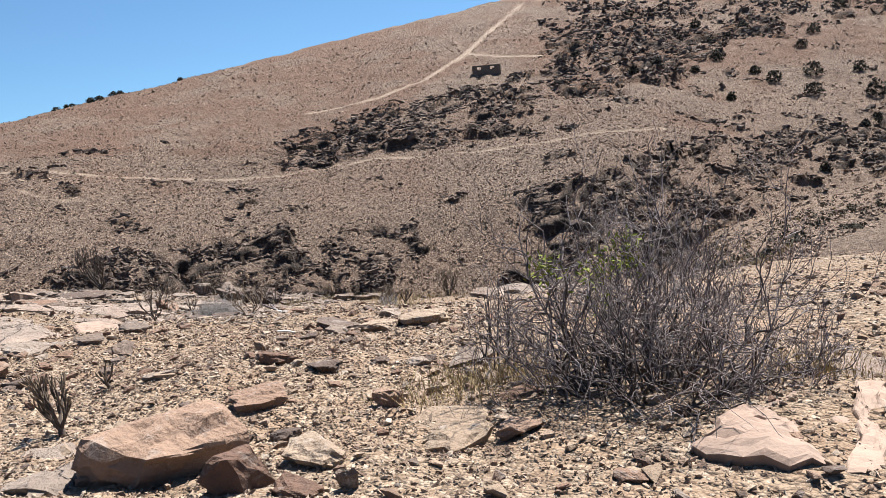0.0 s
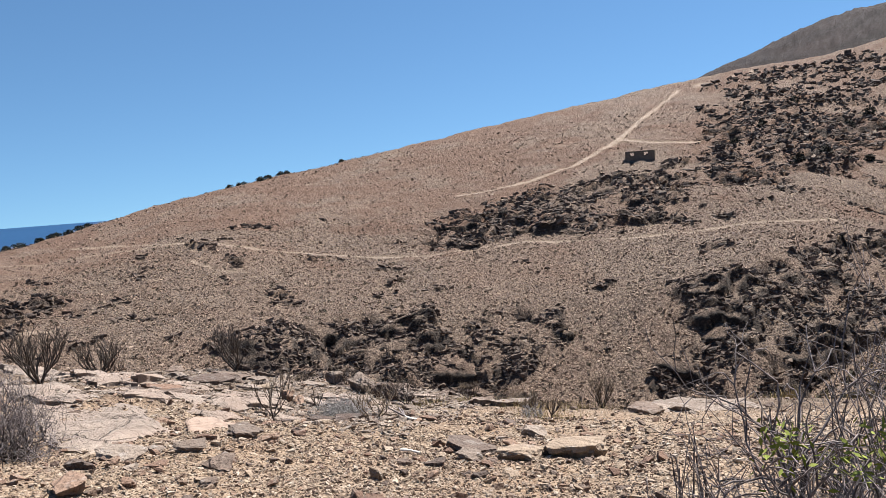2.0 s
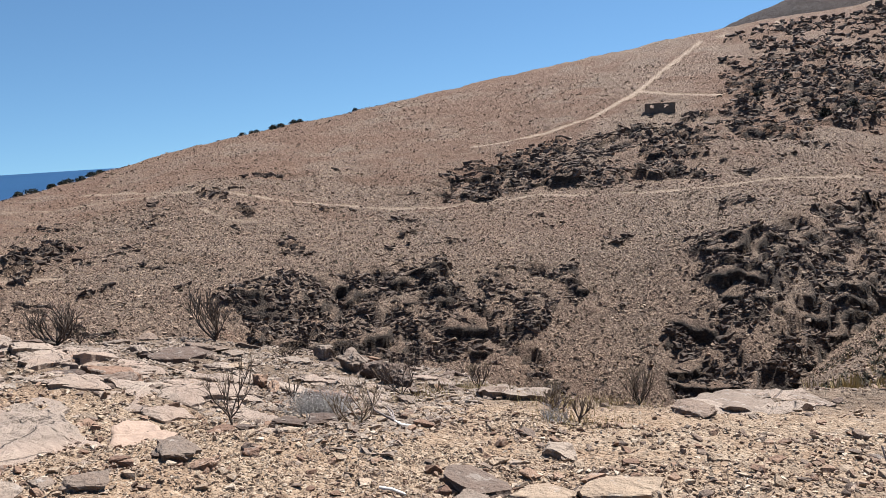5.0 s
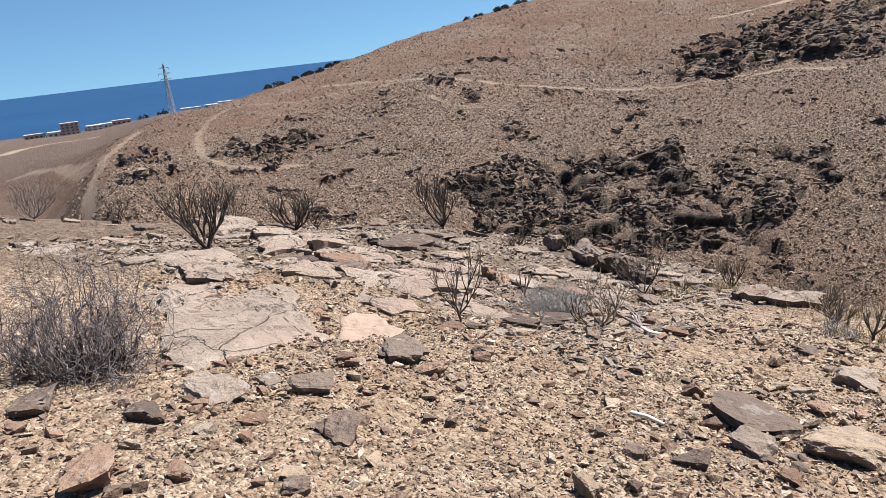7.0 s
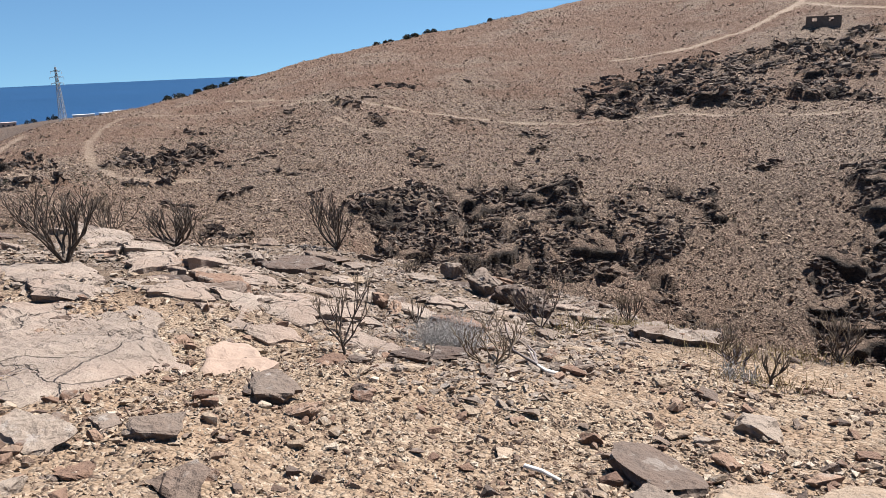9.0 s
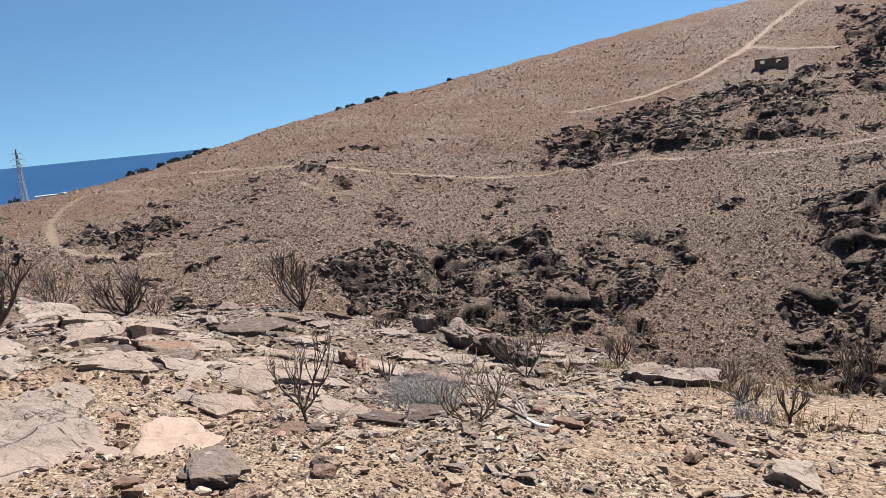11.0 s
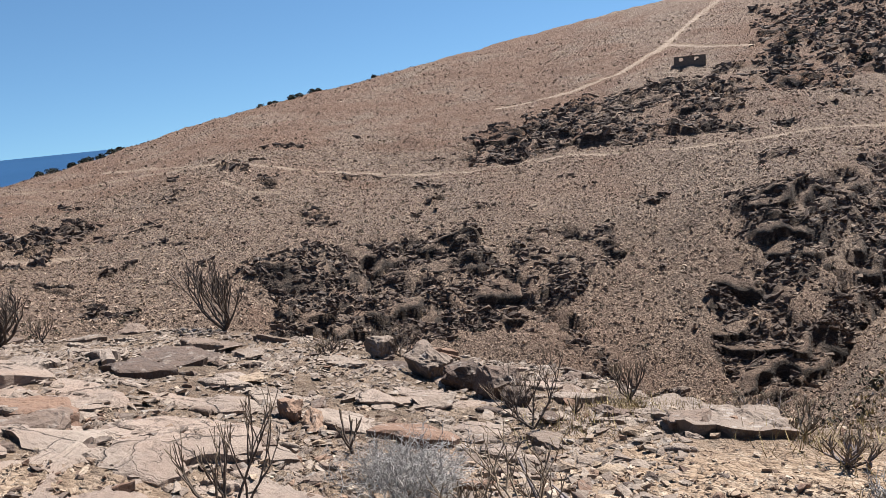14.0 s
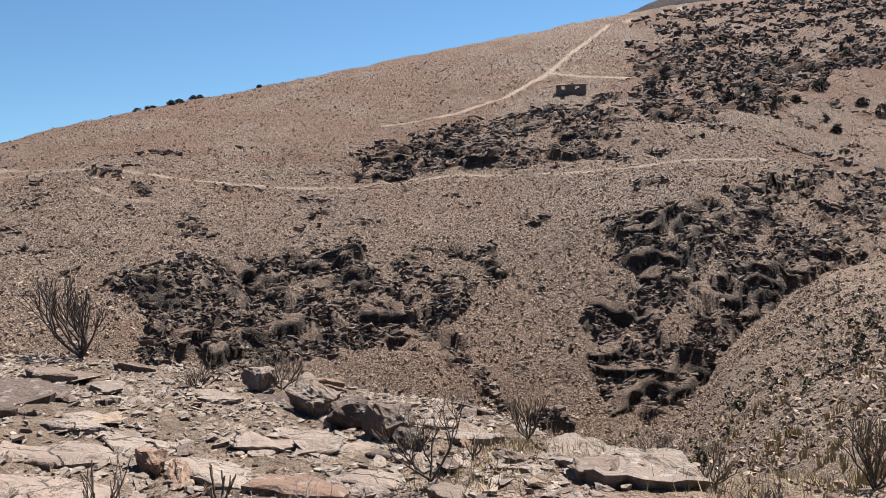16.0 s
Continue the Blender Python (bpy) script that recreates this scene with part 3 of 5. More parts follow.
def heap(name, kinds, x, y, z, size, flat, material, label, category, along=None, stretch=1.0, lean_by=0.22, out=0.3):
    """Many loose stones as one mesh."""
    cos, tris, start = [], [], 0
    pick = RNG.randint(0, len(kinds), len(x))
    turn = RNG.uniform(0, 2 * math.pi, len(x)) if along is None else along + RNG.normal(0, 0.3, len(x))
    lean, way = RNG.normal(0, lean_by, len(x)), RNG.uniform(0, 2 * math.pi, len(x))
    for k, (v, f) in enumerate(kinds):
        w = np.nonzero(pick == k)[0]
        if not len(w):
            continue
        dims = size[w, None] * np.stack([stretch * RNG.uniform(0.9, 1.4, len(w)), RNG.uniform(0.6, 0.95, len(w)), flat * RNG.uniform(0.7, 1.3, len(w))], -1)
        p = v[None] * dims[:, None]
        c, s = np.cos(turn[w])[:, None], np.sin(turn[w])[:, None]
        px, py, pz = p[..., 0] * c - p[..., 1] * s, p[..., 0] * s + p[..., 1] * c, p[..., 2]
        tilt = np.tan(np.clip(lean[w], -0.5, 0.5))[:, None]
        pz = pz + tilt * (px * np.cos(way[w])[:, None] + py * np.sin(way[w])[:, None])
        p = np.stack([px + x[w, None], py + y[w, None], pz + (z[w] + out * dims[:, 2])[:, None]], -1)
        tri = f[None] + (np.arange(len(w)) * len(v))[:, None, None] + start
        cos.append(p.reshape(-1, 3)), tris.append(tri.reshape(-1, 3))
        start += len(w) * len(v)
    me = bpy.data.meshes.new(name)
    fill_mesh(me, np.concatenate(cos), None, np.concatenate(tris))
    me.shade_flat()
    me.materials.append(material)
    return tagged(new(name, me), label, category, kind="stuff")


def boulder_mesh(name, w, d, h, seed, material, corners=16, cuts=4, box_like=5.0, rough=0.042):
    """An angular boulder with worn edges and a broken surface."""
    rng = np.random.RandomState(seed)
    bm = hull(corners, rng, box_like)
    bmesh.ops.subdivide_edges(bm, edges=bm.edges, cuts=cuts, use_grid_fill=True)
    shift = Vector((seed * 3.1 % 50, seed * 1.7 % 50, seed * 0.9 % 50))
    for v in bm.verts:
        n = 1.2 * noise.noise(v.co * 2.6 + shift) + 0.8 * noise.noise(v.co * 7 + shift) + 0.5 * noise.noise(v.co * 17 + shift)
        chip = noise.voronoi(v.co * 3.4 + shift)[0]
        n += 1.6 * (chip[1] - chip[0]) - 0.8
        v.co += v.co.normalized() * n * rough * 1.5
        v.co.z += rough * 0.7 * math.sin(v.co.z * 24 + 4 * noise.noise(v.co * 2 + shift))
        if v.co.z > 0.26:
            v.co.z = 0.26 + 0.4 * (v.co.z - 0.26)
        tuck = 1.0 - 0.55 * max(0.0, 0.14 - v.co.z)
        v.co = Vector((v.co.x * w * tuck, v.co.y * d * tuck, v.co.z * h * 1.15))
    for f in bm.faces:
        f.smooth = False
    me = bpy.data.meshes.new(name)
    bm.to_mesh(me)
    bm.free()
    me.materials.append(material)
    return me


SEEDS = [100]


def rock(x, y, w, h, material, label, name="rock", depth=0.75, turn=None, tilt=0.0, sink=0.28, group="loose rocks on the shelf", worn=False):
    """One stone that lies on the ground, its width across the view and its height in metres."""
    seed = int(abs(x * 613 + y * 89)) + 7
    rng = np.random.RandomState(seed)
    me = boulder_mesh(name, w * 1.12, w * depth * 1.1, h * 1.35, seed, material, 24 if worn else 16, 5 if w > 0.45 else 4, 3.0 if worn else 5.0)
    ob = tagged(new(name, me), label, "rock", group)
    turn = rng.uniform(-35, 35) if turn is None else turn
    ob.matrix_basis = pose(x, y, z_at(x, y) + h * (0.5 - sink), rng.uniform(-8, 8), tilt + rng.uniform(-6, 6), turn)
    return ob


def slab(corners, thick, material, label, lift=0.05, name="rock_slab", beds=0.025, rake=None, group="bedrock slabs", ragged=0.1):
    """A bed of rock with a broken outline and an undercut rim; it dips a little against the ground."""
    SEEDS[0] += 1
    seed = SEEDS[0]
    rng = np.random.RandomState(seed)
    ring = []
    for (ax, ay), (bx, by) in zip(corners, corners[1:] + corners[:1]):
        long = math.hypot(bx - ax, by - ay)
        n = max(3, int(long / 0.09))
        for k in range(n):
            u = k / n
            x, y = ax + (bx - ax) * u, ay + (by - ay) * u
            j = ragged * min(1.0, long) * noise.noise(Vector((x * 2.1, y * 2.1, seed))) + 0.5 * ragged * noise.noise(Vector((x * 7, y * 7, seed))) + rng.normal(0, 0.012)
            ring.append((x + (by - ay) / long * j, y - (bx - ax) / long * j))
    cx, cy = sum(p[0] for p in ring) / len(ring), sum(p[1] for p in ring) / len(ring)
    dip_x, dip_y = (rng.uniform(-0.05, 0.05), rng.uniform(-0.05, 0.02)) if rake is None else (0.0, rake)
    gx, gy, g0 = (z_at(cx + 0.6, cy) - z_at(cx - 0.6, cy)) / 1.2 + dip_x, (z_at(cx, cy + 0.6) - z_at(cx, cy - 0.6)) / 1.2 + dip_y, z_at(cx, cy)

    def top(x, y, edge):
        z = g0 + gx * (x - cx) + gy * (y - cy) + 0.02 + (0.22 if lift < 0.18 else 0.3) * lift
        z += 0.06 * noise.noise(Vector((x * 1.1, y * 1.1, seed))) + beds * math.floor(3 * noise.noise(Vector((x * 1.7, y * 0.8, seed + 9.0))))
        z += 0.5 * beds * math.floor(4 * noise.noise(Vector((x * 3.1, y * 1.6, seed + 4.0)))) + 0.02 * noise.noise(Vector((x * 5, y * 5, seed))) + 0.009 * noise.noise(Vector((x * 14, y * 14, seed)))
        return z - 0.02 * edge

    bm = bmesh.new()
    rings = []
    for u in (0.1, 0.2, 0.3, 0.4, 0.5, 0.6, 0.7, 0.8, 0.88, 0.95, 1.0):
        rings.append([bm.verts.new((cx + (x - cx) * u, cy + (y - cy) * u, top(cx + (x - cx) * u, cy + (y - cy) * u, max(0.0, (u - 0.8) / 0.2) ** 2))) for x, y in ring])
    middle = bm.verts.new((cx, cy, top(cx, cy, 0)))
    for f in (0.25, 0.45, 0.7, 1.0):
        wavy = [1.0 - 0.16 * f + 0.05 * noise.noise(Vector((x * 9, y * 9, seed + 7 * f))) for x, y in ring]
        rings.append([bm.verts.new((cx + (x - cx) * w, cy + (y - cy) * w, top(x, y, 1) - (thick + 0.08) * f)) for (x, y), w in zip(ring, wavy)])
    n = len(ring)
    for k in range(n):
        bm.faces.new((middle, rings[0][k], rings[0][(k + 1) % n]))
        for lo, hi in zip(rings, rings[1:]):
            bm.faces.new((lo[k], hi[k], hi[(k + 1) % n], lo[(k + 1) % n]))
    bmesh.ops.recalc_face_normals(bm, faces=bm.faces)
    me = bpy.data.meshes.new(name)
    bm.to_mesh(me)
    bm.free()
    me.materials.append(material)
    return tagged(new(name, me), label, "rock slab", group)


def tubes(name, lines, sides, material):
    """Tapering twigs as one mesh: each line is its points and its thickness at either end."""
    cos, quads, start = [], [], 0
    ring = np.linspace(0, 2 * math.pi, sides, endpoint=False)
    for pts, r0, r1 in lines:
        pts = np.asarray(pts, float)
        n = len(pts)
        d = np.gradient(pts, axis=0)
        d /= np.linalg.norm(d, axis=1, keepdims=True) + 1e-9
        side = np.cross(d, (0.31, 0.17, 0.93) if abs(d[0][2]) < 0.9 else (1.0, 0.1, 0))
        side /= np.linalg.norm(side, axis=1, keepdims=True) + 1e-9
        up = np.cross(d, side)
        rad = np.linspace(r0, r1, n)[:, None, None]
        cos.append((pts[:, None] + rad * (side[:, None] * np.cos(ring)[None, :, None] + up[:, None] * np.sin(ring)[None, :, None])).reshape(-1, 3))
        for i in range(n - 1):
            for k in range(sides):
                k2 = (k + 1) % sides
                quads.append((start + i * sides + k, start + i * sides + k2, start + (i + 1) * sides + k2, start + (i + 1) * sides + k))
        start += n * sides
    me = bpy.data.meshes.new(name)
    fill_mesh(me, np.concatenate(cos), np.array(quads))
    me.materials.append(material)
    return me


def grow(rng, at, way, length, thick, level, deepest, spread, out, rise=0.35, kids=(2, 3), kink=0.12):
    """A limb and all that forks from it, as lines sorted by level."""
    pts, p, d = [np.array(at)], np.array(at), np.array(way)
    for _ in range(3):
        d = d + rng.normal(0, kink, 3) + np.array([0, 0, rise * 0.15])
        d /= np.linalg.norm(d)
        p = p + d * length / 3
        pts.append(p)
    out.setdefault(level, []).append((pts, thick, thick * 0.72))
    if level < deepest:
        for _ in range(rng.randint(kids[0], kids[1] + 1)):
            a = rng.uniform(0, 2 * math.pi)
            q = d + spread * rng.uniform(0.6, 1.1) * np.array([math.cos(a), math.sin(a), 0]) + np.array([0, 0, rise])
            grow(rng, p, q / np.linalg.norm(q), length * rng.uniform(0.72, 1.05), thick * 0.72, level + 1, deepest, spread, out, rise, kids, kink)


def fitted(out, height, width):
    """Scales the lines of a plant to its height and width."""
    pts = np.concatenate([np.asarray(l[0]) for lines in out.values() for l in lines])
    kz = height / max(pts[:, 2].max(), 1e-3)
    kx = width / max(np.ptp(pts[:, 0]), np.ptp(pts[:, 1]), 1e-3)
    k = np.array([kx, kx, kz])
    return {lv: [(np.asarray(p) * k, a, b) for p, a, b in lines] for lv, lines in out.items()}


def candle_bush(x, y, height, width, label, stems=1, deepest=5, thick=0.0135, tips=TIP, bark=BARK, name="euphorbia", sink=0.03, kids=(2, 3)):
    """A leafless succulent shrub: a short trunk that forks again and again into upright arms with pale ends."""
    rng = np.random.RandomState(int(abs(x * 997 + y * 131)))
    out = {}
    tall = 0.26 if stems == 1 else 0.1
    foot = np.array([(0, 0, 0), (0.01, 0.005, tall / 2), (rng.normal(0, 0.02), rng.normal(0, 0.02), tall)])
    out[0] = [(list(foot), thick * 1.25, thick)]
    arms = 2 * stems + (3 if kids[1] > 2 else 2)
    for k in range(arms):
        a, lean = (k + rng.uniform(-0.3, 0.3)) * 2 * math.pi / arms, rng.uniform(0.25, 1.0)
        way = np.array([lean * math.cos(a), lean * math.sin(a), 0.85])
        grow(rng, foot[2] * rng.uniform(0.55, 1.0), way / np.linalg.norm(way), rng.uniform(0.22, 0.32), thick * 0.8, 1, deepest, 0.45, out, 0.42, (2, 2) if deepest > 4 else kids, 0.09)
    out = fitted(out, height, width)
    ob = thing(name, x, y, z_at(x, y) - sink, label, "shrub", "leafless shrubs on the shelf")
    part("trunk", tubes("trunk", out[0], 7, bark), None, ob)
    tagged(part("branchwork", tubes("branchwork", [l for lv in range(1, deepest) for l in out.get(lv, [])], 5, bark), None, ob), kind="stuff")
    if deepest in out:
        tagged(part("tip_growth", tubes("tip_growth", out[deepest], 4, tips), None, ob, "pale branch tips"), kind="stuff")
    return ob


def dry_bush(x, y, height, width, label, stems=40, leaves=0, deepest=3, thick=0.009, bark=TWIG, name="dry_bush", spread=0.95):
    """A tangle of bare grey twigs that fans out from the ground."""
    rng = np.random.RandomState(int(abs(x * 997 + y * 131)))
    out = {}
    for _ in range(stems):
        a, q = rng.uniform(0, 2 * math.pi), rng.uniform(0, 1) ** 0.5
        way = np.array([q * math.cos(a) * 1.5, q * math.sin(a) * 1.5, rng.uniform(0.15, 1.0)])
        grow(rng, (0.42 * q * math.cos(a), 0.42 * q * math.sin(a), 0), way / np.linalg.norm(way), rng.uniform(0.12, 0.3), thick * rng.uniform(0.5, 1.3), 0, deepest - int(rng.uniform() < 0.3), spread * rng.uniform(0.7, 1.4), out, 0.07, (1, 3), 0.3)
    out = fitted(out, height, width)
    ob = thing(name, x, y, z_at(x, y) - 0.03, label, "bush", "dry bushes")
    tagged(part("stem_growth", tubes("stem_growth", out[0] + out[1], 4, STEM if bark is TWIG else bark), None, ob, "dark lower stems"), kind="stuff")
    tagged(part("twig_growth", tubes("twig_growth", [l for lv in range(2, deepest + 1) for l in out.get(lv, [])], 3, bark), None, ob), kind="stuff")
    if leaves:
        quads, co = [], []
        spots = [np.array((sx * width, -0.12 * width, sz * height)) for sx, sz in ((-0.22, 0.52), (-0.12, 0.5), (-0.07, 0.56))]
        for k in range(leaves):
            c = spots[rng.randint(3)] + rng.normal(0, 0.07, 3)
            u, v = rng.normal(0, 1, 3), rng.normal(0, 1, 3)
            u, v = u / np.linalg.norm(u) * 0.022, v / np.linalg.norm(v) * 0.009
            quads.append([4 * k, 4 * k + 1, 4 * k + 2, 4 * k + 3])
            co += [c - u, c + v, c + u, c - v]
        me = bpy.data.meshes.new("leaves")
        fill_mesh(me, np.array(co), np.array(quads))
        me.materials.append(GREEN)
        tagged(part("foliage", me, None, ob, "small yellow-green leaves"), kind="stuff")
    return ob


def clump(name, rng, count, w, h, leaf, material, low=0.0):
    """A rounded crown of many small leaf tufts with an uneven outline."""
    a = rng.uniform(0, 2 * math.pi, count)
    u = rng.uniform(low, 1, count)
    lump = 0.8 + 0.25 * np.sin(3 * a + rng.uniform(0, 6)) * np.sin(5 * u + rng.uniform(0, 6))
    q = np.sqrt(np.maximum(0, 1 - u * u)) * lump * rng.uniform(0.6, 1.0, count)
    c = np.stack([q * np.cos(a) * w / 2, q * np.sin(a) * w / 2, u * h * lump], -1)
    t = rng.normal(0, 1, (count, 3, 3))
    t = t / np.linalg.norm(t, axis=-1, keepdims=True) * leaf
    me = bpy.data.meshes.new(name)
    fill_mesh(me, (c[:, None] + t).reshape(-1, 3), None, np.arange(count * 3).reshape(-1, 3))
    me.materials.append(material)
    return me

# ---- bedrock slabs ----
slab([(-5.93, 9.22), (-6.25, 9.66), (-6.27, 9.88), (-6.02, 9.9), (-5.74, 9.74), (-5.5, 9.68), (-5.49, 9.42), (-5.5, 9.13)], 0.36, PINK_SLAB, "smooth pink rock slab with a dark broken tip", lift=0.12, beds=0.0, rake=0.26, ragged=0.03)
slab([(-8.27, 9.58), (-7.9, 9.92), (-7.73, 10.18), (-7.33, 10.14), (-6.68, 9.59), (-6.18, 9.15), (-6.71, 8.7)], 0.2, SLAB, "pale pinkish bedrock slab, cracked, lying in the gravel", lift=0.1)
slab([(-9.83, 10.44), (-9.19, 10.73), (-8.36, 10.38), (-7.85, 10.26), (-8.02, 9.98), (-8.43, 9.66)], 0.2, SLAB, "pale pinkish bedrock slab, cracked, lying in the gravel", lift=0.12)
slab([(-6.47, 8.27), (-7.12, 9.16), (-7.1, 9.66), (-6.57, 9.39), (-5.99, 8.85), (-6.0, 8.43)], 0.18, SLAB, "pale pinkish bedrock slab, cracked, lying in the gravel", lift=0.07)
slab([(-8.28, 9.2), (-8.15, 9.72), (-7.75, 10.05), (-7.24, 9.77), (-7.11, 9.06), (-7.2, 8.5)], 0.18, SLAB, "pale pinkish bedrock slab, cracked, lying in the gravel", lift=0.09)
slab([(-7.12, 10.04), (-6.92, 10.09), (-6.39, 9.61), (-6.52, 9.59)], 0.15, RED_STONE, "reddish wedge of bedrock between pale slabs", lift=0.1)
slab([(-7.27, 10.66), (-7.23, 11.32), (-6.56, 11.13), (-6.35, 10.55), (-6.89, 10.43)], 0.14, SLAB, "pale cream rock slab lying flat", lift=0.07)
slab([(-7.46, 11.51), (-7.03, 12.14), (-6.5, 12.33), (-6.2, 11.82), (-6.64, 11.28)], 0.14, SLAB, "grey-brown bedrock slab with broken edge", lift=0.08)
slab([(-6.36, 10.55), (-6.14, 11.04), (-5.97, 10.88), (-6.12, 10.48)], 0.1, SLAB, "pale flat flagstone in the gravel")
slab([(-10.61, 12.5), (-9.59, 12.41), (-8.96, 11.98), (-8.76, 11.04)], 0.3, SLAB, "grey-brown bedrock slab with broken edge", lift=0.2)
slab([(-8.37, 11.61), (-7.9, 11.96), (-7.5, 11.45), (-7.84, 11.18)], 0.25, DARK_STONE, "dark layered rock ledge with splitting beds", lift=0.2)
slab([(-15.08, 14.98), (-14.06, 15.38), (-12.0, 13.86), (-11.91, 12.91)], 0.25, SLAB, "grey-brown bedrock slab with broken edge", lift=0.2)
slab([(-9.53, 14.15), (-9.35, 15.19), (-8.6, 14.38), (-8.76, 13.44)], 0.2, DARK_STONE, "dark flat rock ledge near the drop", lift=0.15)
slab([(-9.95, 14.0), (-10.34, 15.04), (-9.07, 13.5)], 0.25, SLAB, "grey-brown bedrock slab with broken edge", lift=0.22)
slab([(-11.93, 13.47), (-11.47, 13.84), (-10.23, 12.95), (-10.21, 12.26)], 0.25, SLAB, "pale rock slab on the far edge of the shelf", lift=0.2)
slab([(-9.85, 12.69), (-9.27, 12.94), (-8.67, 12.47), (-8.76, 11.86)], 0.25, SLAB, "grey-brown bedrock slab with broken edge", lift=0.2)
slab([(-8.32, 10.98), (-8.19, 11.36), (-7.74, 11.21), (-7.57, 10.65), (-7.79, 10.4)], 0.12, SLAB, "grey-brown bedrock slab with broken edge", lift=0.06)
slab([(-7.91, 8.99), (-8.12, 9.95), (-6.66, 9.6), (-5.93, 9.2), (-5.39, 8.61), (-5.62, 8.31), (-5.93, 7.88), (-6.91, 8.2)], 0.16, SLAB, "broad pale pinkish bedrock sheet, cracked, beside the gravel", lift=0.2, beds=0.012, rake=0.03, ragged=0.05)
for bx, by, bw, bd in ((-8.0, 10.85, 0.62, 0.4), (-7.25, 11.45, 0.75, 0.42), (-6.75, 10.75, 0.6, 0.34), (-6.75, 12.0, 0.7, 0.4), (-8.35, 12.2, 0.7, 0.45), (-9.2, 10.4, 0.75, 0.5), (-6.95, 8.95, 0.6, 0.5), (-7.75, 9.3, 0.7, 0.55), (-5.9, 11.35, 0.5, 0.28), (-7.6, 13.0, 0.7, 0.35), (-6.1, 13.1, 0.6, 0.3)):
    slab([(bx + bw * q * math.cos(t), by + bd * q * math.sin(t)) for t, q in zip((0.1, 0.9, 1.9, 2.8, 3.5, 4.4, 5.4), (1.0, 0.85, 1.1, 0.95, 1.1, 0.9, 1.05))], 0.14, SLAB, "pale grey-pink bedrock sheet flush with the gravel", lift=0.06, beds=0.014)
slab([(-4.18, 15.1), (-3.86, 15.48), (-3.3, 14.8), (-2.94, 14.57), (-2.8, 13.55), (-3.57, 13.38), (-3.88, 14.03)], 0.3, GREY_STONE, "large smooth grey rock slab with a shaded end", lift=0.1)
slab([(-6.67, 14.2), (-6.36, 14.59), (-6.05, 14.11), (-6.27, 13.68)], 0.15, SLAB, "grey-brown bedrock slab with broken edge", lift=0.08)
slab([(-6.1, 14.08), (-5.62, 14.67), (-5.42, 14.13), (-5.7, 13.86)], 0.15, SLAB, "grey-brown bedrock slab with broken edge", lift=0.1)
slab([(0.82, 4.0), (1.15, 4.62), (1.67, 5.06), (1.88, 4.9), (1.72, 4.4), (1.39, 3.72), (0.97, 3.79)], 0.22, PINK_SLAB, "big pink-grey rock slab with a dark cleft end", lift=0.12)
slab([(0.6, 3.5), (0.76, 3.67), (1.06, 3.74), (1.4, 3.63), (1.53, 3.54), (1.49, 3.44)], 0.15, PINK_SLAB, "pale pinkish bedrock slab, cracked, lying in the gravel", lift=0.0)
slab([(1.91, 4.85), (2.14, 4.99), (1.57, 3.63), (1.43, 3.69), (1.72, 4.31)], 0.2, PINK_SLAB, "pale pinkish bedrock slab, cracked, lying in the gravel", lift=0.06)
slab([(-0.92, 4.58), (-0.73, 5.0), (-0.35, 4.96), (-0.31, 4.42), (-0.49, 4.17)], 0.15, PALE_STONE, "pale cream rock slab lying flat", lift=0.06)
slab([(2.25, 6.56), (3.31, 7.78), (2.24, 5.23), (2.02, 5.77)], 0.2, SLAB, "pale pinkish bedrock slab, cracked, lying in the gravel", lift=0.1)
slab([(-3.11, 4.01), (-3.16, 4.38), (-2.97, 4.57), (-2.51, 3.89), (-2.47, 3.66), (-2.87, 3.68)], 0.18, SLAB, "grey-brown bedrock slab with broken edge", lift=0.06)
slab([(-1.18, 14.43), (-0.69, 15.24), (0.21, 16.47), (0.96, 17.17), (0.85, 15.56), (-0.2, 13.04)], 0.3, SLAB, "grey-pink rock slab at the brink of the drop", lift=0.05)
slab([(-1.13, 14.49), (-0.74, 15.21), (-0.19, 16.05), (0.68, 17.06), (0.94, 15.68), (0.19, 14.06), (-0.63, 13.74)], 0.3, GREY_STONE, "grey-pink rock slab at the brink of the drop", lift=0.05)

# ---- single rocks ----
rock(-2.14, 4.05, 1.05, 0.5, RED_STONE, "rounded brown boulder with a shaded undercut face, half sunk in gravel", name="boulder", depth=0.65, turn=8, sink=0.3)
rock(-1.54, 3.7, 0.36, 0.27, RED_STONE, "pinkish brown angular boulder", name="boulder")
rock(-1.22, 3.64, 0.29, 0.09, RED_STONE, "reddish brown angular rock lying on pale gravel")
rock(-1.24, 4.09, 0.43, 0.15, PALE_STONE, "large pale cream angular rock lying on pale gravel")
rock(-0.95, 3.67, 0.11, 0.17, GREY_STONE, "small grey-brown upright rock lying on pale gravel")
rock(-1.92, 9.12, 0.56, 0.16, PALE_STONE, "large rounded cream rock bedded in pale gravel", turn=-20, worn=True)
rock(-1.4, 9.32, 0.72, 0.24, PALE_STONE, "large rounded cream rock bedded in pale gravel", turn=10, worn=True)
rock(-2.28, 6.48, 0.39, 0.15, RED_STONE, "reddish brown angular rock lying on pale gravel")
rock(-1.8, 6.18, 0.34, 0.10, DARK_STONE, "dark brown angular rock lying on pale gravel")
rock(-1.97, 5.22, 0.46, 0.13, RED_STONE, "reddish brown angular rock lying on pale gravel")
rock(-0.14, 4.52, 0.38, 0.10, RED_STONE, "reddish brown flat-topped rock lying on pale gravel")
rock(-0.15, 5.27, 0.38, 0.08, RED_STONE, "reddish brown flat-topped rock lying on pale gravel")
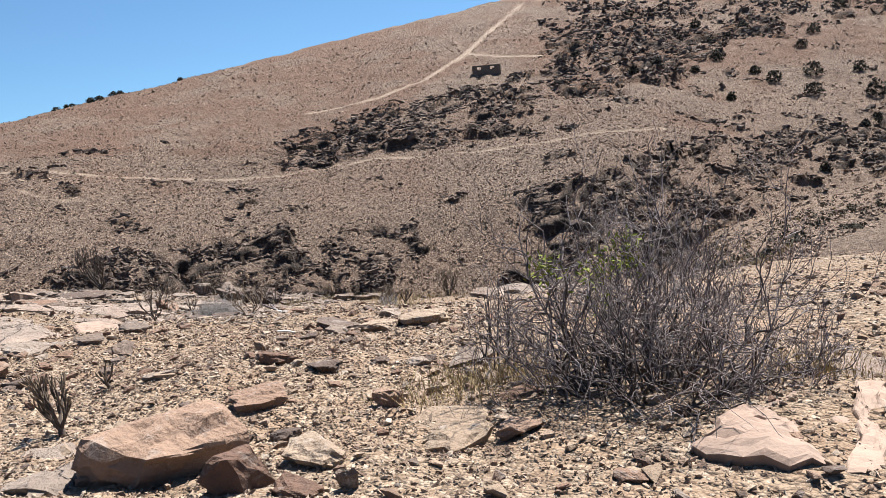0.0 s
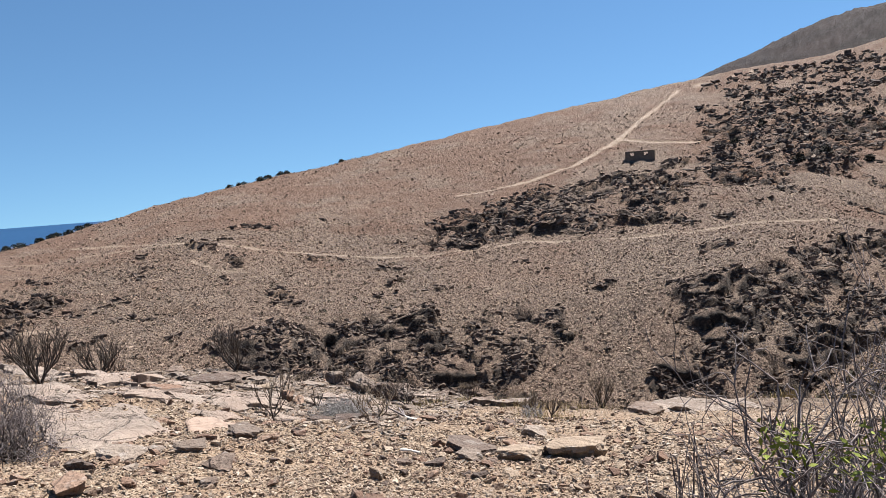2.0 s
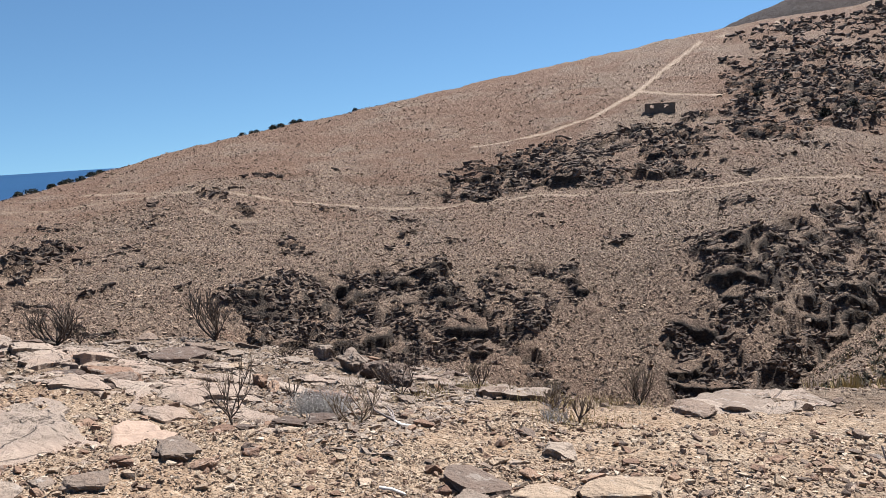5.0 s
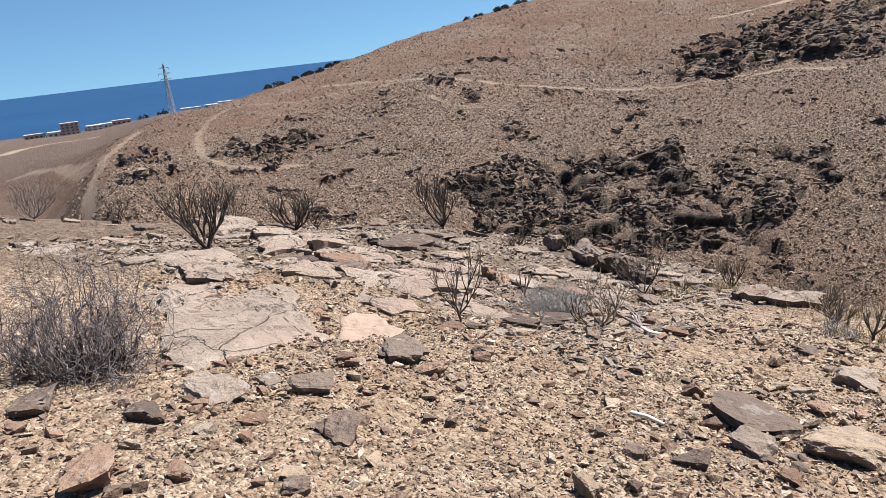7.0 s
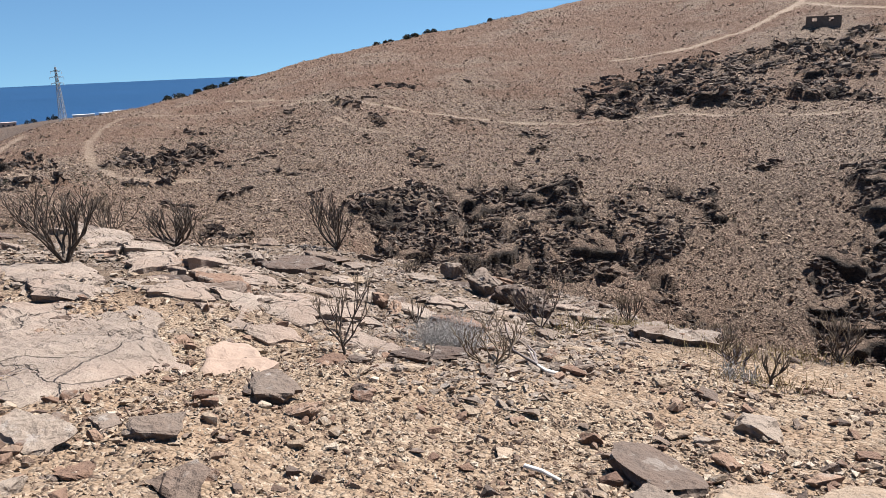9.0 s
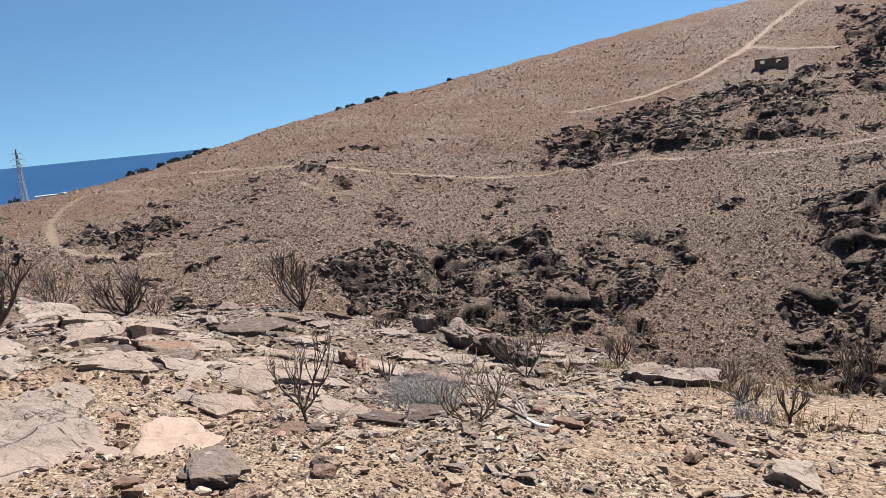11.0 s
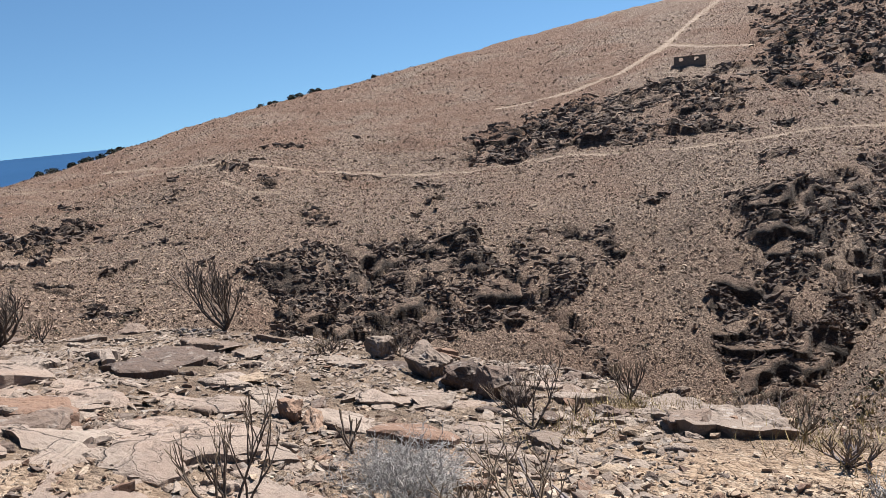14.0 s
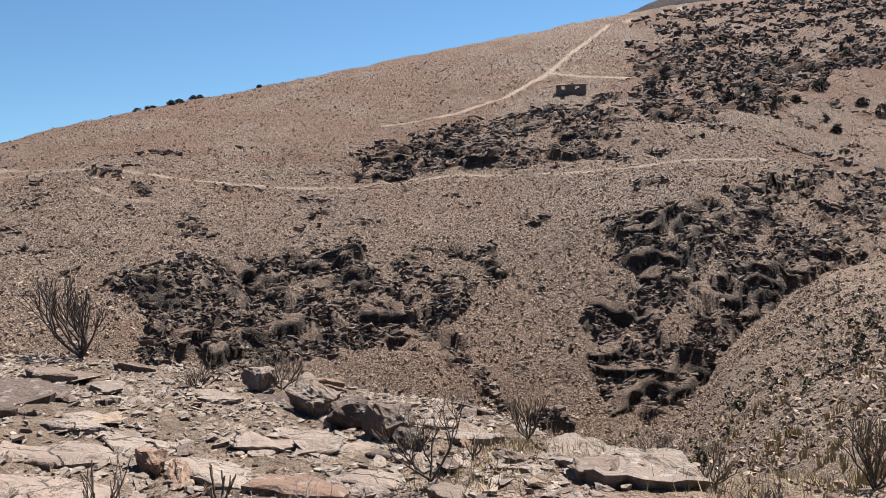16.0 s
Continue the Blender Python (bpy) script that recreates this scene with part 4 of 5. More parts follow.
rock(-0.56, 6.37, 0.43, 0.16, GREY_STONE, "grey-brown angular rock lying on pale gravel")
rock(-1.37, 6.53, 0.18, 0.07, DARK_STONE, "small dark brown angular rock lying on pale gravel")
rock(-3.83, 6.33, 0.23, 0.10, DARK_STONE, "small dark brown angular rock lying on pale gravel")
rock(-3.07, 5.87, 0.26, 0.07, GREY_STONE, "grey-brown flat-topped rock lying on pale gravel")
rock(-1.04, 5.2, 0.24, 0.18, RED_STONE, "reddish brown angular rock lying on pale gravel")
rock(-1.02, 6.42, 0.24, 0.08, GREY_STONE, "grey-brown angular rock lying on pale gravel")
rock(-1.63, 4.66, 0.23, 0.10, DARK_STONE, "dark brown angular rock lying on pale gravel")
rock(0.44, 3.69, 0.17, 0.06, RED_STONE, "reddish brown angular rock lying on pale gravel")
rock(-4.38, 5.91, 0.20, 0.09, DARK_STONE, "small dark brown angular rock lying on pale gravel")
rock(-1.81, 8.21, 0.31, 0.07, PALE_STONE, "pale cream flat-topped rock lying on pale gravel")
rock(-2.52, 9.33, 0.62, 0.15, DARK_STONE, "large dark brown flat-topped rock lying on pale gravel")
rock(-5.01, 8.04, 0.35, 0.12, GREY_STONE, "grey-brown angular rock lying on pale gravel")
rock(-2.11, 10.64, 0.44, 0.16, GREY_STONE, "grey-brown angular rock lying on pale gravel")
rock(-1.44, 10.34, 0.18, 0.07, RED_STONE, "small reddish brown angular rock lying on pale gravel")
rock(-5.09, 9.06, 0.50, 0.13, GREY_STONE, "grey-brown flat-topped rock lying on pale gravel")
rock(-4.62, 8.85, 0.24, 0.11, RED_STONE, "reddish brown angular rock lying on pale gravel")
rock(-5.34, 8.7, 0.18, 0.08, RED_STONE, "small reddish brown angular rock lying on pale gravel")
rock(-0.95, 13.52, 0.69, 0.19, DARK_STONE, "dark brown angular rock lying on pale gravel")
rock(-0.75, 10.73, 0.18, 0.06, PALE_STONE, "small pale cream angular rock lying on pale gravel")
rock(-3.06, 9.88, 0.19, 0.10, RED_STONE, "small reddish brown angular rock lying on pale gravel")
rock(-5.5, 7.12, 0.36, 0.13, DARK_STONE, "dark brown angular rock lying on pale gravel")
rock(-5.5, 7.58, 0.53, 0.11, GREY_STONE, "large grey-brown flat-topped rock lying on pale gravel")
rock(-4.42, 7.67, 0.37, 0.12, DARK_STONE, "dark brown angular rock lying on pale gravel")
rock(-4.69, 6.74, 0.20, 0.10, RED_STONE, "reddish brown angular rock lying on pale gravel")
rock(-4.99, 6.44, 0.42, 0.14, RED_STONE, "large reddish brown angular rock lying on pale gravel")
rock(-5.17, 6.81, 0.17, 0.07, PALE_STONE, "small pale cream angular rock lying on pale gravel")
rock(-4.96, 7.49, 0.21, 0.06, RED_STONE, "reddish brown angular rock lying on pale gravel")
rock(-6.39, 6.91, 0.44, 0.11, DARK_STONE, "dark brown flat-topped rock lying on pale gravel")
rock(-2.39, 8.88, 0.30, 0.12, GREY_STONE, "grey-brown angular rock lying on pale gravel")
rock(-2.61, 8.48, 0.24, 0.08, DARK_STONE, "dark brown angular rock lying on pale gravel")
rock(-2.92, 8.4, 0.18, 0.06, DARK_STONE, "dark brown angular rock lying on pale gravel")
rock(-2.1, 8.51, 0.21, 0.07, RED_STONE, "reddish brown angular rock lying on pale gravel")
rock(-2.94, 7.83, 0.18, 0.13, PALE_STONE, "pale cream angular rock lying on pale gravel")
rock(-4.09, 6.95, 0.21, 0.07, DARK_STONE, "dark brown angular rock lying on pale gravel")
rock(-6.1, 6.61, 0.16, 0.07, RED_STONE, "small reddish brown angular rock lying on pale gravel")
rock(-2.5, 11.27, 0.33, 0.10, DARK_STONE, "dark brown angular rock lying on pale gravel")
rock(-2.2, 9.82, 0.19, 0.08, RED_STONE, "small reddish brown angular rock lying on pale gravel")
rock(-5.03, 10.82, 0.39, 0.09, DARK_STONE, "dark brown flat-topped rock lying on pale gravel")
rock(-4.89, 11.25, 0.52, 0.13, DARK_STONE, "dark brown flat-topped rock lying on pale gravel")
rock(-5.5, 10.35, 0.34, 0.06, RED_STONE, "reddish brown flat-topped rock lying on pale gravel")
rock(-6.44, 12.85, 0.38, 0.17, RED_STONE, "reddish brown angular rock lying on pale gravel")
rock(-6.36, 13.3, 0.26, 0.09, DARK_STONE, "small dark brown angular rock lying on pale gravel")
rock(-2.74, 9.78, 0.17, 0.06, RED_STONE, "small reddish brown angular rock lying on pale gravel")
rock(-4.57, 9.42, 0.20, 0.08, RED_STONE, "small reddish brown angular rock lying on pale gravel")
rock(-5.39, 7.99, 0.24, 0.06, GREY_STONE, "grey-brown flat-topped rock lying on pale gravel")
rock(-6.91, 8.44, 0.36, 0.08, DARK_STONE, "dark brown flat-topped rock lying on pale gravel")
rock(-3.63, 11.25, 0.26, 0.07, RED_STONE, "reddish brown angular rock lying on pale gravel")
rock(-3.62, 13.71, 0.44, 0.15, DARK_STONE, "dark brown angular rock lying on pale gravel")
rock(-5.17, 10.26, 0.21, 0.06, DARK_STONE, "dark brown angular rock lying on pale gravel")
rock(-4.71, 13.76, 0.23, 0.11, DARK_STONE, "small dark brown angular rock lying on pale gravel")
rock(-4.25, 14.17, 0.32, 0.14, DARK_STONE, "dark brown angular rock lying on pale gravel")
rock(-4.68, 10.3, 0.20, 0.07, PALE_STONE, "pale cream angular rock lying on pale gravel")
rock(-6.7, 12.94, 0.24, 0.24, RED_STONE, "reddish brown upright rock lying on pale gravel")
rock(-8.6, 15.07, 0.53, 0.13, GREY_STONE, "grey-brown flat-topped rock lying on pale gravel")
rock(-9.3, 15.63, 0.44, 0.12, DARK_STONE, "dark brown flat-topped rock lying on pale gravel")
rock(-9.06, 14.47, 0.98, 0.15, DARK_STONE, "large dark brown flat-topped rock lying on pale gravel")
rock(-4.58, 13.18, 0.39, 0.10, GREY_STONE, "grey-brown flat-topped rock lying on pale gravel")
rock(-5.89, 14.11, 0.47, 0.12, GREY_STONE, "grey-brown flat-topped rock lying on pale gravel")
rock(-6.37, 13.99, 0.58, 0.13, SLAB, "pinkish grey flat-topped rock lying on pale gravel")
rock(-11.58, 16.52, 0.53, 0.13, DARK_STONE, "dark brown flat-topped rock lying on pale gravel")
rock(-7.42, 15.27, 0.45, 0.10, GREY_STONE, "grey-brown flat-topped rock lying on pale gravel")
rock(-4.93, 15.95, 0.25, 0.11, DARK_STONE, "small dark brown angular rock lying on pale gravel")
rock(-7.74, 13.81, 0.39, 0.07, PALE_STONE, "pale cream flat-topped rock lying on pale gravel")
rock(-6.5, 15.5, 0.62, 0.42, GREY_STONE, "big grey angular boulder in a cluster at the brink", name="boulder", group="grey boulders at the brink", worn=True, sink=0.2)
rock(-6.0, 15.25, 0.5, 0.36, DARK_STONE, "big grey angular boulder in a cluster at the brink", name="boulder", group="grey boulders at the brink", worn=True, sink=0.2)
rock(-5.55, 14.95, 0.6, 0.42, DARK_STONE, "big grey angular boulder in a cluster at the brink", name="boulder", group="grey boulders at the brink", worn=True, sink=0.2)
rock(-7.4, 16.2, 0.5, 0.34, GREY_STONE, "big grey angular boulder in a cluster at the brink", name="boulder", group="grey boulders at the brink", worn=True, sink=0.2)
rock(-5.2, 14.5, 0.36, 0.24, DARK_STONE, "big grey angular boulder in a cluster at the brink", name="boulder", group="grey boulders at the brink", worn=True, sink=0.2)

# ---- bushes and leafless shrubs ----
candle_bush(-5.65, 10.71, 0.78, 0.54, "leafless grey-brown candelabra shrub with pale tips", deepest=5)
candle_bush(-9.89, 11.07, 1.05, 1.2, "dense dark candelabra shrub with upright bare arms", deepest=6, thick=0.034, tips=BARK, stems=2)
candle_bush(-11.91, 14.51, 0.85, 1.3, "broad dark candelabra shrub with bare forked arms", stems=4, deepest=5, thick=0.03, tips=BARK)
candle_bush(-16.42, 13.88, 0.81, 0.78, "low leafless grey shrub with forked arms", stems=2)
candle_bush(-10.25, 16.88, 1.2, 0.9, "dense dark candelabra shrub with upright bare arms", deepest=6, thick=0.032, tips=STEM, stems=2)
candle_bush(-4.23, 10.92, 0.54, 0.65, "leafless grey-brown candelabra shrub with pale tips", stems=2, bark=TIP)
candle_bush(-4.77, 13.38, 0.83, 0.83, "leafless grey-brown candelabra shrub with pale tips", deepest=6, kids=(2, 2))
candle_bush(-5.87, 12.41, 0.36, 0.20, "low leafless grey shrub with forked arms", deepest=3, kids=(2, 2))
candle_bush(-7.25, 16.46, 0.53, 0.71, "leafless grey-brown candelabra shrub with pale tips", stems=2, kids=(2, 2))
candle_bush(-8.21, 16.23, 0.33, 0.58, "low leafless grey shrub with forked arms", stems=3, deepest=4)
candle_bush(-4.26, 15.44, 0.47, 0.44, "leafless grey-brown candelabra shrub with pale tips", stems=2, deepest=4)
candle_bush(-3.2, 4.73, 0.52, 0.42, "leafless grey-brown candelabra shrub with pale tips", deepest=4, kids=(2, 3), thick=0.02)
candle_bush(-3.49, 5.82, 0.26, 0.20, "low leafless grey shrub with forked arms", deepest=2, kids=(2, 2))
candle_bush(-1.66, 13.93, 0.55, 0.53, "leafless grey-brown candelabra shrub with pale tips", stems=2, deepest=4)
candle_bush(-2.76, 13.74, 0.31, 0.38, "low leafless grey shrub with forked arms", deepest=4, bark=TIP)
candle_bush(-3.09, 14.64, 0.31, 0.66, "low leafless grey shrub with forked arms", stems=6, deepest=4, bark=TWIG)
candle_bush(-4.64, 14.48, 0.20, 0.15, "low leafless grey shrub with forked arms", deepest=2, kids=(2, 2))
candle_bush(-2.17, 12.26, 0.33, 0.24, "low leafless grey shrub with forked arms", deepest=3)
candle_bush(-12.75, 15.98, 0.47, 0.47, "low leafless grey shrub with forked arms", deepest=4)
candle_bush(-2.57, 12.92, 0.27, 0.45, "low leafless grey shrub with forked arms", stems=4, deepest=3, bark=TWIG)
candle_bush(-18.86, 13.34, 1.00, 1.57, "low leafless grey shrub with forked arms", stems=6, bark=TWIG)
candle_bush(-14.24, 15.11, 1.02, 1.31, "low leafless grey shrub with forked arms", stems=5)
dry_bush(0.8, 5.3, 1.95, 3.2, "big dry thorny bush of grey twigs with few green leaves", stems=115, leaves=300, deepest=5, thick=0.013)
dry_bush(-0.28, 5.96, 0.86, 0.41, "thin dry bush beside the big thorn bush", stems=10, deepest=3)
dry_bush(1.91, 5.46, 0.31, 0.74, "low dry scrub beside the thorn bush", stems=26, deepest=3)
dry_bush(-6.98, 7.58, 1.2, 1.75, "dry grey thorn bush on the gravel", stems=95, deepest=5, thick=0.011)
dry_bush(-5.21, 11.9, 0.4, 1.1, "pale grey cushion of fine dry twigs", stems=230, deepest=4, bark=PALE_TWIG, name="cushion_shrub", thick=0.006)
dry_bush(-5.15, 11.63, 0.38, 0.66, "pale grey cushion of fine dry twigs", stems=40, deepest=3, bark=PALE_TWIG, name="cushion_shrub", thick=0.006)
dry_bush(-2.41, 12.13, 0.24, 0.41, "pale grey cushion of fine dry twigs", stems=40, deepest=3, bark=PALE_TWIG, name="cushion_shrub", thick=0.006)
dry_bush(0.72, 7.58, 0.53, 0.53, "dry scrub with yellow-green leaves", stems=20, leaves=150)
LOG = [(-4.1, 11.36), (-3.93, 11.12), (-3.82, 11.05), (-3.68, 11.02)]
GRASS = [(-3.95, 14.73), (-4.39, 14.87), (-1.98, 13.95), (1.1, 29.37), (-3.64, 15.21), (-0.23, 5.77), (-0.41, 5.89), (-0.06, 5.65), (2.16, 5.63), (-0.62, 5.43), (-4.47, 13.54), (-2.66, 13.5), (-2.2, 12.3), (1.79, 5.66)]
CUSHIONS = [(94.5, 280.3, 5.8), (85.7, 265.4, 4.9), (81.3, 241.5, 7.0), (76.5, 226.3, 6.1), (95.2, 244.3, 5.1), (91.5, 223.8, 7.1), (86.2, 210.1, 4.0), (73.5, 286.7, 5.2), (66.7, 279.2, 3.9), (59.9, 276.4, 4.4), (57.9, 288.0, 5.2), (48.3, 270.5, 5.4), (24.2, 276.3, 4.1), (14.7, 258.3, 3.8), (29.2, 229.7, 4.1), (36.4, 235.0, 4.2), (42.6, 238.8, 4.3), (47.8, 238.9, 3.3), (56.7, 251.9, 5.6), (53.5, 220.9, 3.6), (68.9, 236.3, 5.8), (65.5, 243.2, 4.4), (111.3, 305.2, 6.4), (38.2, 311.0, 4.9), (62.5, 177.6, 3.0), (80.6, 202.8, 3.0)]
RIDGE_TREES = [(-163.1, 257.9), (-161.7, 261.4), (-160.3, 265.1), (-158.9, 268.8), (-156.3, 270.7), (-154.7, 274.4), (-153.1, 278.1), (-150.2, 279.7), (-135.9, 301.2), (-178.4, 197.2), (-179.2, 202.4), (-179.1, 194.0), (-179.7, 190.0), (-179.1, 185.0), (-177.5, 178.2), (-177.0, 172.8), (-174.3, 164.6)]

# ---- loose ends on the shelf ----


def dead_branch():
    base = thing("dead_branch", LOG[-1][0], LOG[-1][1], z_at(LOG[-1][0], LOG[-1][1]), "bleached white dead branch lying on gravel beside a shrub", "branch")
    o = np.array([base.location.x, base.location.y, base.location.z])
    pts = [np.array([x, y, z_at(x, y) + 0.03 + 0.10 * k]) - o for k, (x, y) in zip((1.2, 0.35, 0.05, 0.0), LOG)]
    part("stem", tubes("stem", [(pts[1:], 0.012, 0.024), ([pts[-1], pts[-1] + 0.05 * (pts[-1] - pts[-2]), pts[-1] + 0.2 * (pts[-1] - pts[-2])], 0.024, 0.003)], 8, BLEACHED), None, base, "bleached white wood")
    part("fork", tubes("fork", [(pts[:2], 0.008, 0.015), ([pts[1], pts[1] + (-0.2, -0.05, 0.12), pts[1] + (-0.34, 0.1, 0.3)], 0.016, 0.006), ([pts[1], pts[1] + (-0.1, 0.2, 0.02), pts[1] + (-0.25, 0.4, 0.0)], 0.014, 0.005)], 5, TWIG), None, base)


dead_branch()
stick = thing("dry_stick", -3.05, 8.95, z_at(-3.05, 8.95) + 0.03, "short bleached stick lying on the gravel", "stick")
part("stem", tubes("stem", [([(-0.12, 0.03, 0.01), (0, 0, 0.02), (0.12, -0.04, 0.01)], 0.014, 0.011)], 7, BLEACHED), None, stick)


def grass_patch():
    quads, co = [], []
    for gx, gy in GRASS:
        n = 220
        x, y = RNG.normal(gx, 0.28, n), RNG.normal(gy, 0.28, n)
        z = land(x, y)
        a, h = RNG.uniform(0, 6.3, n), RNG.uniform(0.05, 0.17, n)
        for k in range(n):
            d = np.array([math.cos(a[k]), math.sin(a[k]), 0])
            p, tip = np.array([x[k], y[k], z[k] - 0.01]), np.array([RNG.normal(0, 0.05), RNG.normal(0, 0.05), h[k]])
            i = len(co)
            co += [p - d * 0.004, p + d * 0.004, p + tip + d * 0.001, p + tip - d * 0.001]
            quads.append((i, i + 1, i + 2, i + 3))
    me = bpy.data.meshes.new("dry_grass")
    fill_mesh(me, np.array(co), np.array(quads))
    me.materials.append(STRAW)
    tagged(new("dry_grass", me), "tufts of straw-yellow dry grass between the stones", "grass", kind="stuff")


grass_patch()


def bank_grass():
    """Straw tufts on the near bank of the gorge and along its bed."""
    b, r = np.radians(RNG.uniform(-24, -1, 1500)), np.exp(RNG.uniform(math.log(12), math.log(150), 1500))
    x, y = EYE_X - np.sin(b) * r, EYE_Y + np.cos(b) * r
    s = base_land(x, y)[1]
    ok = (s > 0.02) & (s < 1.25) & (fbm(x / 6, y / 6, 71, 3) > 0.05)
    x, y = x[ok], y[ok]
    z, n = land(x, y), 14
    h = RNG.uniform(0.15, 0.45, len(x))
    a = RNG.uniform(0, 6.3, (len(x), n))
    foot = np.stack([x[:, None] + np.cos(a) * 0.12, y[:, None] + np.sin(a) * 0.12, np.broadcast_to(z[:, None], a.shape) - 0.03], -1)
    tip = foot + np.stack([np.cos(a) * 0.25 * h[:, None], np.sin(a) * 0.25 * h[:, None], h[:, None] * RNG.uniform(0.7, 1.1, a.shape)], -1)
    side = np.stack([-np.sin(a), np.cos(a), 0 * a], -1) * 0.03
    co = np.stack([foot - side, foot + side, tip], 2).reshape(-1, 3)
    me = bpy.data.meshes.new("bank_grass")
    fill_mesh(me, co, None, np.arange(len(co)).reshape(-1, 3))
    me.materials.append(STRAW)
    tagged(new("bank_grass", me), "straw-yellow grass tufts on the gorge bank", "grass", kind="stuff")


bank_grass()


def on_shelf(count, reach, spread=1.0):
    """Random places on the near shelf, thicker where the walk passes."""
    x = RNG.normal(-3.2, 4.6, count * 4)
    x = np.where(RNG.uniform(0, 1, len(x)) < 0.15, RNG.uniform(0.5, 10, len(x)), x)
    y = RNG.uniform(1.5, 21, count * 4)
    y = np.where(RNG.uniform(0, 1, len(y)) < 0.6, RNG.uniform(3.0, 12.5, len(y)), y)
    r, b = polar(x, y)
    keep = (base_land(x, y)[1] < reach) & (RNG.uniform(0, 1, len(x)) < 0.35 + 0.65 * step01(fbm(x / 1.4, y / 1.4, 51, 3), -0.5, 0.5) * spread)
    return x[keep][:count], y[keep][:count]


def shelf_stones():
    for name, kinds, count, lo, hi, flat, material, label in (
            ("gravel", GRIT, 42000, 0.02, 0.06, 0.55, STONE, "loose yellow-brown angular gravel"),
            ("fine_gravel", GRIT, 34000, 0.014, 0.045, 0.6, STONE, "fine tan gravel along the trodden shelf"),
            ("rubble", PEBBLES, 6500, 0.04, 0.11, 0.55, STONE, "fist-sized brown angular rubble"),
            ("dark_rubble", ROCKS, 800, 0.045, 0.14, 0.5, DARK_STONE, "dark brown flat stones among gravel"),
            ("pale_rubble", ROCKS, 600, 0.05, 0.17, 0.45, PALE_STONE, "pale flat stones among gravel"),
            ("red_rubble", ROCKS, 1000, 0.045, 0.14, 0.55, RED_STONE, "reddish brown stones among gravel")):
        x, y = on_shelf(count, 0.22)
        if name == "fine_gravel":
            y = RNG.uniform(2.8, 10.5, count)
            x = -0.3 - 0.36 * y + RNG.normal(0, 2.0, count)
        size = lo * (hi / lo) ** (RNG.uniform(0, 1, len(x)) ** 1.3)
        heap(name, kinds, x, y, land(x, y), size, flat, material, label, "gravel" if "gravel" in name else "stones")
    x, y = RNG.uniform(-13, -3.5, 10000), RNG.uniform(9.8, 17.5, 10000)
    ok = (base_land(x, y)[1] < 0.02) & (fbm(x / 1.2, y / 1.2, 61, 3) > -0.35)
    x, y = x[ok], y[ok]
    heap("ledge_rubble", CHIPS, x, y, land(x, y), 0.05 * 3.2 ** (RNG.uniform(0, 1, len(x)) ** 1.6), 0.32, GREY_STONE, "grey-brown broken plates among the ledges", "stones")


shelf_stones()


def shelf_rocks():
    """Hand-sized and larger stones that can be told apart, each one loose."""
    kinds = [(m, [boulder_mesh("rock", 1, 0.8, 0.5, 900 + 7 * k + j, m, 13, 3) for j in range(5)], c)
             for k, (m, c) in enumerate(((DARK_STONE, "dark brown"), (RED_STONE, "reddish brown"), (GREY_STONE, "grey-brown"), (PALE_STONE, "pale cream")))]
    x, y = on_shelf(150, 0.05)
    for k in range(len(x)):
        m, meshes, colour = kinds[RNG.choice(4, p=(0.35, 0.3, 0.2, 0.15))]
        q = 0.1 * 2.3 ** (RNG.uniform() ** 1.6)
        ob = tagged(new("rock", meshes[RNG.randint(5)]), f"{colour} angular stone lying loose on the gravel", "rock", "scattered stones")
        ob.matrix_basis = pose(x[k], y[k], z_at(x[k], y[k]) + 0.1 * q, RNG.uniform(-14, 14), RNG.uniform(-14, 14), RNG.uniform(0, 360)) @ Matrix.Diagonal((q * RNG.uniform(0.9, 1.3), q, q * RNG.uniform(0.7, 1.3), 1))


shelf_rocks()


def rock_plates():
    """Broken plates of the bedrock that lie about the ledges, some tilted on edge."""
    for k in range(135):
        if k % 3:
            x, y = RNG.uniform(-13.5, -4.6), RNG.uniform(9.9, 17.0)
        else:
            x, y = RNG.uniform(-9.5, -3.5), RNG.uniform(11.6, 17.5)
        if k % 5 == 0:
            x, y = RNG.uniform(-19, -10), RNG.uniform(8.6, 15.0)
        if base_land(x, y)[1] > -0.02:
            continue
        m, colour = ((GREY_STONE, "grey-brown"), (DARK_STONE, "dark brown"), (SLAB, "pinkish tan"), (RED_STONE, "reddish brown"))[RNG.choice(4, p=(0.2, 0.28, 0.4, 0.12))]
        w, a0 = 0.12 * 3.4 ** (RNG.uniform() ** 1.4), RNG.uniform(0, 6.28)
        corners = [(x + w * q * math.cos(a0 + t), y + 0.7 * w * q * math.sin(a0 + t)) for t, q in zip(np.arange(6) * 1.047 + RNG.uniform(-0.35, 0.35, 6), RNG.uniform(0.7, 1.25, 6))]
        slab(corners, 0.07 + 0.2 * w, m, f"{colour} flat rock plate on the broken ledges", 0.06 + 0.3 * w, "rock_plate", 0.008, RNG.normal(-0.04, 0.12), "rock plates on the ledges")


rock_plates()

# ---- the far slopes ----


def far_places(count, lo, hi, b0=-28, b1=66):
    b = np.radians(RNG.uniform(b0, b1, count))
    r = np.exp(RNG.uniform(math.log(lo), math.log(hi), count))
    return EYE_X - np.sin(b) * r, EYE_Y + np.cos(b) * r


